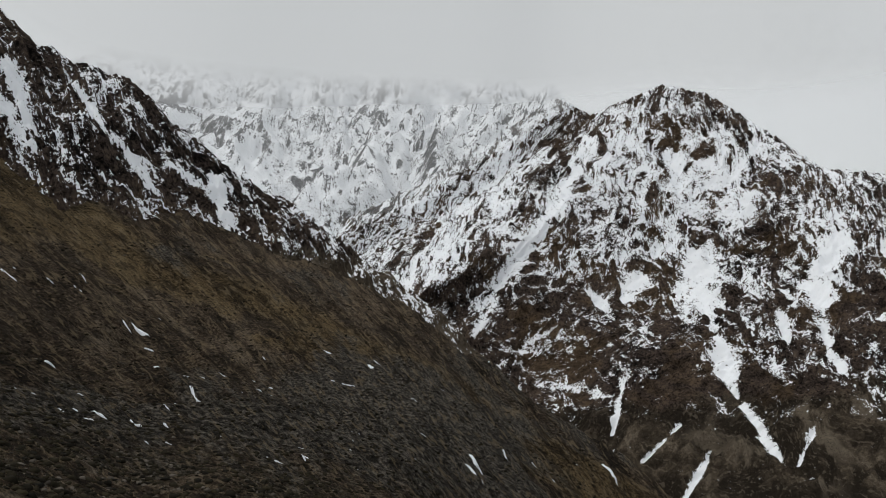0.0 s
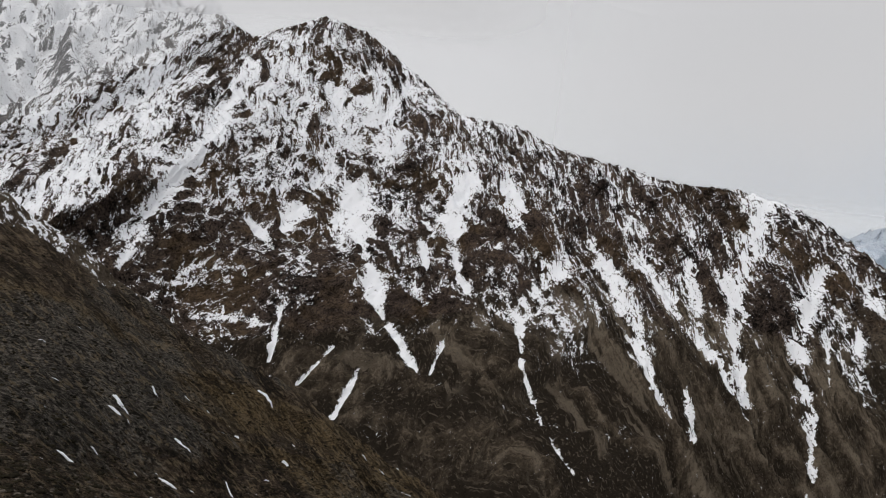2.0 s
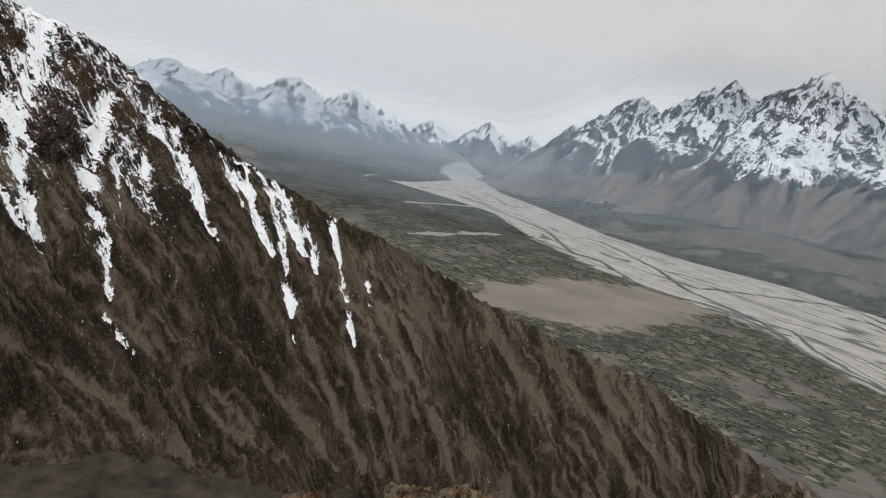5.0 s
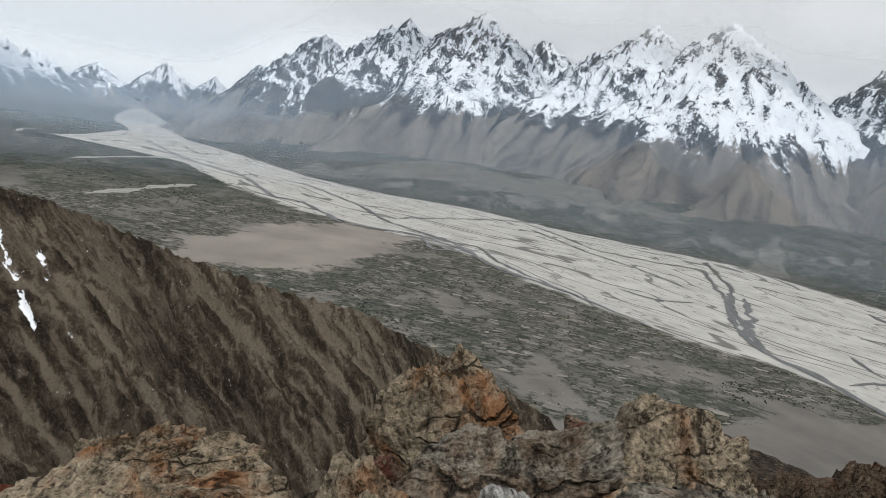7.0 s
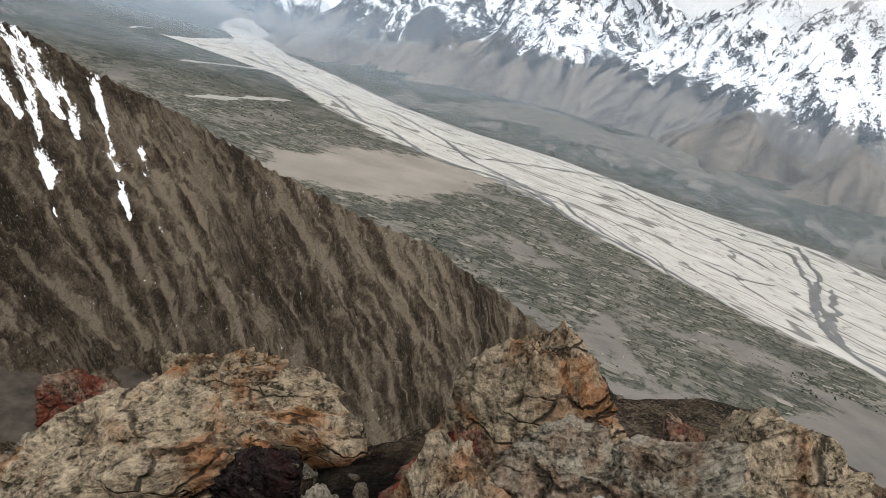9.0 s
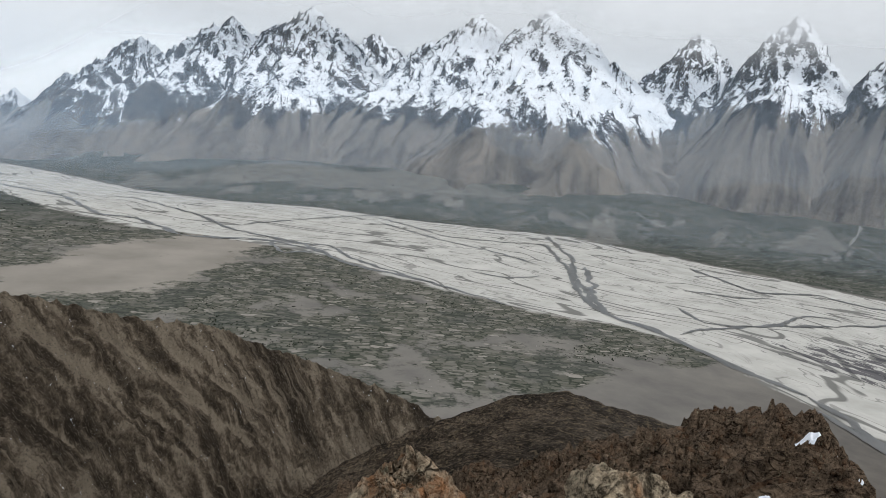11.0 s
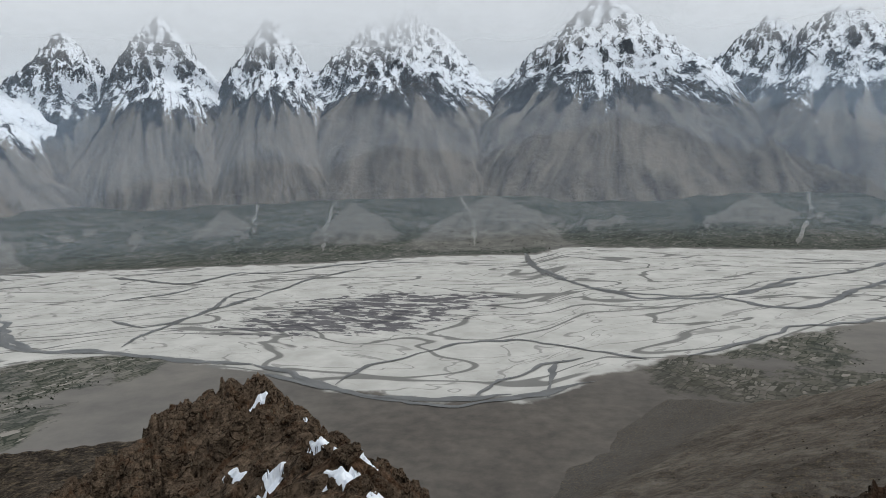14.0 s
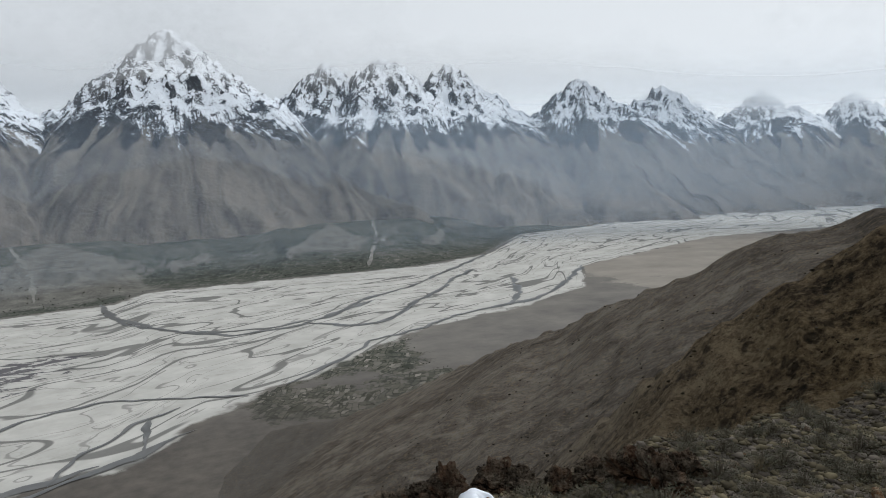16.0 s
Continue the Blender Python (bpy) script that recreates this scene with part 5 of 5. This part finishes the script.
for at, size, A, tilt, taper, shift, seed, mat, label in BOULDERS + SMALL_BOULDERS:
    boulder("boulder", at, size, A, tilt, seed, mat, label, group="boulders on the ledge", taper=taper, shift=shift)

# ---- the crag ----
crag_mat = boulder_material("brown_crag_rock", (0.15, 0.108, 0.074), (0.16, 0.075, 0.035), 0.5, 3.0)
snow_k = Nodes("old_snow")
snow_mat = snow_k.done(snow_k.ramp(snow_k.noise(9, 5), (0.3, (0.70, 0.74, 0.80)), (0.7, (0.86, 0.88, 0.91))), 0.6, snow_k.bump(snow_k.noise(14, 4), 0.3, 0.05))
CREST = [(0.9, -2.2, -2.2), (1.6, -5.0, -2.75), (2.7, -7.4, -3.2), (3.9, -9.9, -4.05), (7.6, -17.0, -6.5), (11.8, -24.6, -8.55), (16.4, -30.8, -10.4), (19.5, -35.5, -13.5), (24, -42, -20)]


def blocks(X, Y, scale, seed):
    """Broken steps: cells of uneven outline, each at its own height and tilt."""
    u, v = X / scale + 0.45 * fbm(X / scale / 1.7, Y / scale / 1.7, 3, seed + 151), Y / scale + 0.45 * fbm(X / scale / 1.7, Y / scale / 1.7, 3, seed + 155)
    u, v = 0.82 * u + 0.57 * v, 0.82 * v - 0.57 * u
    i, j = np.floor(u), np.floor(v)
    ii, jj = i.astype(np.int64) & 255, j.astype(np.int64) & 255
    h = PERM[PERM[ii + seed] + jj] / 127.5 - 1
    t = PERM[PERM[jj + seed + 5] + ii] / 127.5 - 1
    return 0.5 * h + 0.9 * t * (u - i - 0.5) + 0.7 * h * (v - j - 0.5)


def crag_height(X, Y):
    u, side, h = along([(x, y, EYE + z) for x, y, z in CREST], X, Y)
    d = np.abs(side)
    left = side > 0
    z = h - np.where(left, 0.50, 0.95) * d
    size = np.clip((0.35 + 0.065 * np.hypot(X, Y)) / 2.2, 0.15, 1.0)
    lump = ridged(X / 6.5, Y / 6.5, 3, 140, 0.5) - 0.6
    return z + size * (1.3 * lump + 0.85 * blocks(X, Y, 2.4, 1) + 0.6 * blocks(X, Y, 1.1, 2) + 0.35 * blocks(X, Y, 0.5, 3)) - 0.35


def build_crag():
    A = np.arange(112, 186, 0.16)
    r = np.geomspace(3.4, 60, 330)
    AA, RR = np.meshgrid(A, r, indexing="ij")
    X, Y = az(AA, RR)
    ob = mesh_grid("rock_crag", X, Y, crag_height(X, Y), crag_mat)
    return tagged(ob, "jagged brown rock crag with old snow patches", "crag")


crag = build_crag()


def patch(name, A, r, w, l, seed, height, mat, label, turn=0.0, along_slope=False):
    """A thin uneven patch of old snow lying on the slope below."""
    cx, cy = az(A, r)
    t = np.linspace(0, 2 * np.pi, 49)
    s = np.linspace(0, 1, 12)
    T, S = np.meshgrid(t, s, indexing="ij")
    edge = 1 + 0.55 * gnoise(np.cos(T) * 1.3 + seed, np.sin(T) * 1.3, seed) + 0.35 * gnoise(np.cos(T) * 4 + seed, np.sin(T) * 4, seed + 1)
    a, b = S * edge * w / 2 * np.cos(T), S * edge * l / 2 * np.sin(T)
    yaw = radians(turn if along_slope else -A + turn)
    X, Y = cx + a * math.cos(yaw) - b * math.sin(yaw), cy + a * math.sin(yaw) + b * math.cos(yaw)
    thick = min(0.02 * r**0.5, 0.07 * max(w, l))
    Z = height(X, Y) + thick * (1 - S**4) * 1.3 - thick * 0.9 * S**6
    ob = mesh_grid(name, X, Y, Z, mat)
    tagged(ob, label, "snow patch", "snow patches")


for n, (A, r, w, l, turn) in enumerate([(154.6, 26.6, 1.2, 1.1, 10), (153.9, 12.0, 0.42, 0.9, -20), (151.2, 14.0, 0.4, 0.8, 15), (158.6, 11.2, 0.6, 0.7, 0), (160.6, 9.9, 0.5, 1.1, -30), (159.6, 8.4, 0.5, 0.8, 30), (162.6, 8.2, 0.6, 0.4, -10), (157.2, 16.0, 0.6, 0.8, 20)]):
    patch("snow_patch", A, r, w, l, n + 160, crag_height, snow_mat, "patch of old white snow on the brown crag", turn)


def hill_at(X, Y):
    X, Y = np.asarray(X, float), np.asarray(Y, float)
    A = np.degrees(np.arctan2(X, Y))
    A = np.where(A < -90, A + 360, A)
    return hill_height(A, np.hypot(X, Y), X, Y)[0]


patch("snow_patch", 200.9, 3.95, 0.34, 0.20, 171, lambda x, y: hill_at(x, y) + 0.03, snow_mat, "small snow patch among rocks at the brow")
rnd = np.random.RandomState(4)
for n in range(190):
    A = rnd.uniform(-33, 34)
    r = 40 * math.exp(rnd.uniform(0, 1.6))
    k = (0.25 + 0.9 * rnd.rand() ** 3) * r / 75
    patch("snow_patch", A, r, 0.45 * k * rnd.uniform(0.5, 1.2), 1.15 * k * rnd.uniform(0.8, 3.0), n + 200, hill_at, snow_mat, "thin streak of old snow on the brown slope", -A + rnd.uniform(20, 50), True)

# ---- stones on the crag and the slopes ----
stone_meshes = []
for n in range(6):
    p = rock_points((1, 0.8, 0.62), 300 + n, 10, 20, 12, 1.4)
    ob = mesh_grid("rock", p[..., 0], p[..., 1], p[..., 2], (crag_mat, grey_rock, crag_mat, tan_rock, grey_rock, crag_mat)[n])
    stone_meshes.append(ob.data)
    bpy.data.objects.remove(ob)


def stone(name, mesh, x, y, z, size, turn, lean, label="", group="", parent=None):
    ob = new(name, mesh)
    ob.matrix_world = pose(x, y, z, lean, -lean * 0.6, turn) @ Matrix.Diagonal((size, size, size, 1))
    if parent:
        ob.parent = parent
    else:
        tagged(ob, label, "stone", group)


def above_crag(x, y):
    h = crag_height(np.array([[x]]), np.array([[y]]))[0, 0]
    return h, h > hill_at([[x]], [[y]])[0, 0] - 0.2


for n in range(230):
    A, r = rnd.uniform(122, 178), 4.5 * math.exp(rnd.uniform(0, 2.05))
    x, y = az(A, r)
    h, clear = above_crag(x, y)
    if clear:
        size = (0.10 + 0.26 * rnd.rand() ** 2) * (0.7 + r / 12)
        stone("rock", stone_meshes[(0, 2, 5)[n % 3]], x, y, h + size * 0.1, size, rnd.uniform(0, 360), rnd.uniform(-25, 25), parent=crag)
for n in range(150):
    A, r = rnd.uniform(192, 243), 3.0 * math.exp(rnd.uniform(0, 1.1))
    x, y = az(A, r)
    size = 0.05 + 0.15 * rnd.rand() ** 2.5
    stone("flat_stone", stone_meshes[(1, 4, 3)[n % 3]], x, y, hill_at([[x]], [[y]])[0, 0] + size * 0.08, size, rnd.uniform(0, 360), rnd.uniform(-15, 15), "flat grey stone lying on the dry slope", "stones on the slope")
for n in range(90):
    A, r = rnd.uniform(75, 138), rnd.uniform(1.0, 2.9)
    x, y = az(A, r)
    size = 0.03 + 0.10 * rnd.rand() ** 2
    stone("stone_chip", stone_meshes[(1, 4, 3)[n % 3]], x, y, hill_at([[x]], [[y]])[0, 0] + size * 0.15, size, rnd.uniform(0, 360), rnd.uniform(-20, 20), "small stone chip between the boulders", "stone chips on the ledge")
brow_rock = boulder_material("dark_brow_rock", (0.12, 0.095, 0.07), (0.15, 0.07, 0.035), 0.6, 1.2)
for n, (A, r, w, h) in enumerate([(197.2, 4.2, 0.42, 0.34), (199.5, 4.05, 0.36, 0.40), (203.4, 4.2, 0.30, 0.30), (206.0, 4.3, 0.34, 0.24), (195.0, 4.3, 0.36, 0.26), (216.2, 4.3, 0.40, 0.34), (218.4, 4.2, 0.34, 0.40), (220.3, 4.6, 0.30, 0.22), (209.6, 4.4, 0.28, 0.2), (213.0, 4.5, 0.34, 0.22)]):
    x, y = az(A, r)
    boulder("boulder", (x, y, float(hill_at([[x]], [[y]])[0, 0]) - EYE + h * 0.22), (w, w * 0.8, h), A, (rnd.uniform(-12, 12), 4), 500 + n, brow_rock, "jagged dark brown rock at the brow of the slope", n=80, m=50, rough=1.8, group="rocks at the brow")


def scatter(name, count, where, sizes, mat, label, seed, flat=0.6, height=None):
    """Many small lumps lying on the hillside, too many to count: one mesh."""
    g = np.random.RandomState(seed)
    A, r = where(g, count)
    count = len(A)
    X, Y = az(A, r)
    Z = (height or hill_at)(X[None], Y[None])[0]
    size = sizes(g, count, r)
    base = np.array([(-1, -1, -0.6), (1, -1, -0.6), (1, 1, -0.6), (-1, 1, -0.6), (-0.6, -0.7, 0.6), (0.7, -0.5, 0.7), (0.5, 0.7, 0.55), (-0.7, 0.5, 0.75)]) * 0.5
    faces = np.array([(0, 3, 2, 1), (4, 5, 6, 7), (0, 1, 5, 4), (1, 2, 6, 5), (2, 3, 7, 6), (3, 0, 4, 7)])
    P = base[None] * (1 + 0.35 * g.normal(size=(count, 8, 3))) * size[:, None, None] * np.array([1, 1, flat])
    t = g.uniform(0, 2 * np.pi, count)
    c, sn = np.cos(t)[:, None], np.sin(t)[:, None]
    V = np.stack([X[:, None] + P[..., 0] * c - P[..., 1] * sn, Y[:, None] + P[..., 0] * sn + P[..., 1] * c, Z[:, None] + P[..., 2] + 0.1 * size[:, None]], -1).reshape(-1, 3)
    F = (faces[None] + 8 * np.arange(count)[:, None, None]).reshape(-1, 4)
    me = bpy.data.meshes.new(name)
    me.vertices.add(len(V))
    me.vertices.foreach_set("co", V.ravel().astype(np.float32))
    me.loops.add(F.size)
    me.loops.foreach_set("vertex_index", F.ravel().astype(np.int32))
    me.polygons.add(len(F))
    me.polygons.foreach_set("loop_start", (np.arange(len(F)) * 4).astype(np.int32))
    me.update(calc_edges=True)
    me.materials.append(mat)
    tagged(new(name, me), label, name.replace("_", " "), kind="stuff")


def island_material(name, dark, light):
    k = Nodes(name)
    n = k.t.nodes.new("ShaderNodeNewGeometry").outputs["Random Per Island"]
    return k.done(k.mix(k.math("MULTIPLY", n, k.noise(6, 4)), dark, light), 0.92)


plant_mat = island_material("dark_cushion_plants", (0.010, 0.009, 0.007), (0.055, 0.045, 0.026))
heath_mat = island_material("grey_olive_cushions", (0.03, 0.026, 0.018), (0.22, 0.185, 0.115))
rubble_mat = island_material("brown_rubble", (0.028, 0.023, 0.018), (0.23, 0.20, 0.165))
fore = lambda lo, hi: (lambda g, n: (g.uniform(-38, 48, n), lo * np.exp(g.uniform(0, math.log(hi / lo), n))))
rightward = lambda lo, hi: (lambda g, n: (g.uniform(196, 244, n), lo * np.exp(g.uniform(0, math.log(hi / lo), n))))
scatter("cushion_plants", 26000, fore(12, 300), lambda g, n, r: (0.06 + 0.26 * g.rand(n) ** 2) * (0.5 + r / 90), plant_mat, "dark low cushion plants all over the brown slope", 601)
scatter("rubble", 7000, fore(12, 260), lambda g, n, r: (0.04 + 0.22 * g.rand(n) ** 3) * (0.5 + r / 90), rubble_mat, "loose brown rubble strewn over the slope", 602)
scatter("cushion_plants", 5000, rightward(7, 300), lambda g, n, r: (0.08 + 0.28 * g.rand(n) ** 2) * (0.45 + r / 130), plant_mat, "dark low plants on the slope above the valley", 603)
scatter("rubble", 4000, rightward(3, 120), lambda g, n, r: (0.02 + 0.14 * g.rand(n) ** 3) * (0.5 + r / 60), rubble_mat, "loose pale rubble on the slope above the valley", 604)

def among_fields(low, threshold):
    """Places in the farmed land on either bank, in lines and clumps."""
    def where(g, n):
        A, r = g.uniform(70, 226, n), 560 * np.exp(g.uniform(0, 1.45, n))
        X, Y = az(A, r)
        yf, yn = bank_y(FAR_BANK, X), bank_y(NEAR_BANK, X)
        sand = (np.abs(Y + 0.72 * (X - 1000) + 130) < 190) & (X > 740) & (X < 1450)
        near = (Y > yn + 12) & (X > 470) & (r < 1700) & ~sand
        west = (Y > yn + 10) & (X < -200) & (X > -320)
        over = (Y < yf - 15) & (Y > yf - 520)
        lump = np.abs(fbm(X / 60, Y / 60, 4, low)) + 0.25 * fbm(X / 260, Y / 260, 2, low + 3)
        keep = (near | west | over) & (lump < threshold)
        return A[keep], r[keep]
    return where


tree_mat = island_material("dark_field_trees", (0.014, 0.018, 0.013), (0.05, 0.056, 0.036))
house_mat = island_material("pale_mud_walls", (0.16, 0.15, 0.135), (0.6, 0.58, 0.54))
scatter("far_trees", 60000, among_fields(701, 0.10), lambda g, n, r: (0.7 + 1.3 * g.rand(n) ** 2) * (0.5 + r / 1500), tree_mat, "far dark trees and hedges between the fields", 605, 1.3, floor_height)
scatter("far_houses", 5200, among_fields(731, 0.07), lambda g, n, r: (0.7 + 0.9 * g.rand(n)) * (0.5 + r / 1700), house_mat, "far small pale mud houses among the fields", 606, 0.8, floor_height)

scatter("cushion_plants", 9000, lambda g, n: (g.uniform(203, 244, n), 3.0 * np.exp(g.uniform(0, 1.15, n))), lambda g, n, r: (0.012 + 0.05 * g.rand(n) ** 2) * (0.6 + r / 9), heath_mat, "low grey-olive cushion plants among stones at the brow", 607, 0.55)
scatter("rubble", 2600, lambda g, n: (g.uniform(198, 244, n), 2.9 * np.exp(g.uniform(0, 1.2, n))), lambda g, n, r: (0.010 + 0.055 * g.rand(n) ** 3) * (0.6 + r / 9), rubble_mat, "small broken stones on the slope at the brow", 608, 0.45)

# ---- shrubs and dry grass ----
twig_k = Nodes("grey_twigs")
twig_mat = twig_k.done(twig_k.ramp(twig_k.noise(12, 3), (0.3, (0.055, 0.047, 0.038)), (0.7, (0.15, 0.128, 0.095))), 0.9)
leaf_k = Nodes("grey_green_leaves")
leaf_mat = leaf_k.done(leaf_k.ramp(leaf_k.noise(9, 3), (0.3, (0.055, 0.056, 0.042)), (0.7, (0.14, 0.132, 0.092))), 0.9)
straw_k = Nodes("dry_straw")
straw_mat = straw_k.done(straw_k.ramp(straw_k.noise(9, 3), (0.3, (0.10, 0.08, 0.05)), (0.7, (0.24, 0.20, 0.13))), 0.9)


def blades(name, count, spread, height, width, seed, mat, parent, bend=0.5, start=0.05):
    """Thin tapering blades that rise and lean out from a clump's foot."""
    r = np.random.RandomState(seed)
    verts, faces = [], []
    for i in range(count):
        a, lean = r.uniform(0, 2 * np.pi), r.uniform(0.05, 1.0)
        foot_r = start * r.rand()
        out = np.array([math.cos(a), math.sin(a), 0.0])
        side = np.array([-math.sin(a + r.normal() * 0.8), math.cos(a), 0.0]) * width * r.uniform(0.5, 1.2)
        h = height * r.uniform(0.5, 1.0) * (1.1 - 0.5 * lean)
        p0, p1 = out * foot_r, out * (foot_r + spread * lean * 0.45) + np.array([0, 0, h * 0.6])
        p2 = out * (foot_r + spread * lean * (0.8 + bend * 0.4)) + np.array([0, 0, h * (1.0 - 0.25 * bend * lean)])
        b = len(verts)
        verts += [p0 - side, p0 + side, p1 - side * 0.8, p1 + side * 0.8, p2]
        faces += [(b, b + 1, b + 3, b + 2), (b + 2, b + 3, b + 4)]
    me = bpy.data.meshes.new(name)
    me.from_pydata([tuple(v) for v in verts], [], faces)
    me.materials.append(mat)
    ob = new(name, me)
    ob.parent = parent
    return ob


def leaves(name, count, spread, height, size, seed, mat, parent):
    """Small leaves set all through a low dome."""
    r = np.random.RandomState(seed)
    verts, faces = [], []
    for i in range(count):
        a, q, u = r.uniform(0, 2 * np.pi), r.rand() ** 0.5, r.rand()
        c = np.array([math.cos(a) * q * spread, math.sin(a) * q * spread, 0.02 + height * (0.35 + 0.65 * u) * math.sqrt(max(0.05, 1 - q * q)) * (0.75 + 0.25 * math.sin(a * 3 + seed))])
        e1, e2 = r.normal(size=3), r.normal(size=3)
        e1, e2 = e1 / np.linalg.norm(e1) * size, e2 / np.linalg.norm(e2) * size * 0.45
        b = len(verts)
        verts += [c - e1, c + e2, c + e1, c - e2]
        faces.append((b, b + 1, b + 2, b + 3))
    me = bpy.data.meshes.new(name)
    me.from_pydata([tuple(v) for v in verts], [], faces)
    me.materials.append(mat)
    ob = new(name, me)
    ob.parent = parent
    return ob


def make_shrub(seed):
    top = tagged(new("shrub"), "low grey-brown cushion shrub on the stony slope", "shrub", "shrubs on the slope")
    blades("branchwork", 150, 0.20, 0.19, 0.0022, seed, twig_mat, top)
    leaves("foliage", 420, 0.19, 0.17, 0.011, seed + 1, leaf_mat, top)
    return top


def make_tuft(seed):
    top = tagged(new("grass_tuft"), "tuft of dry straw-coloured grass", "grass tuft", "grass tufts on the slope")
    blades("straw", 70, 0.09, 0.17, 0.0016, seed, straw_mat, top, 0.7, 0.03)
    return top


shrubs, tufts = [make_shrub(400 + 9 * n) for n in range(3)], [make_tuft(440 + n) for n in range(3)]


def set_down(ob, A, r, scale, turn):
    x, y = az(A, r)
    m = pose(x, y, float(hill_at([[x]], [[y]])[0, 0]) - 0.01, 0, 0, turn) @ Matrix.Diagonal((scale, scale, scale * 0.9, 1))
    return m


SPOTS = [(227, 3.3, 1.15), (231.5, 3.9, 1.0), (218, 3.9, 1.2), (236, 3.5, 0.9), (223, 4.6, 0.9), (228, 4.9, 0.8), (233.5, 5.4, 1.0), (238, 6.0, 1.1), (216.5, 4.6, 0.9), (240, 4.4, 1.0), (221, 5.2, 0.8), (226, 5.6, 0.7), (230, 6.2, 0.8), (235.5, 6.9, 0.8), (207, 4.1, 0.7), (212, 4.2, 0.8)]
for n in range(150):
    SPOTS.append((rnd.uniform(208, 243), 3.2 * math.exp(rnd.uniform(0, 0.95)), rnd.uniform(0.3, 0.8)))
for n, (A, r, k) in enumerate(SPOTS):
    src = shrubs[n % 3]
    m = set_down(src, A, r, k, rnd.uniform(0, 360))
    if n < 3:
        src.matrix_world = m
    else:
        made = copy_thing(src, m)
        made.scale = (k, k, k * 0.9)
for n in range(70):
    A, r, k = (rnd.uniform(205, 243), 3.0 * math.exp(rnd.uniform(0, 0.9)), rnd.uniform(0.5, 1.1)) if n > 10 else (rnd.uniform(98, 112), rnd.uniform(1.35, 2.0), rnd.uniform(0.35, 0.7))
    src = tufts[n % 3]
    m = set_down(src, A, r, k, rnd.uniform(0, 360))
    if n < 3:
        src.matrix_world = m
    else:
        made = copy_thing(src, m)
        made.scale = (k, k, k)
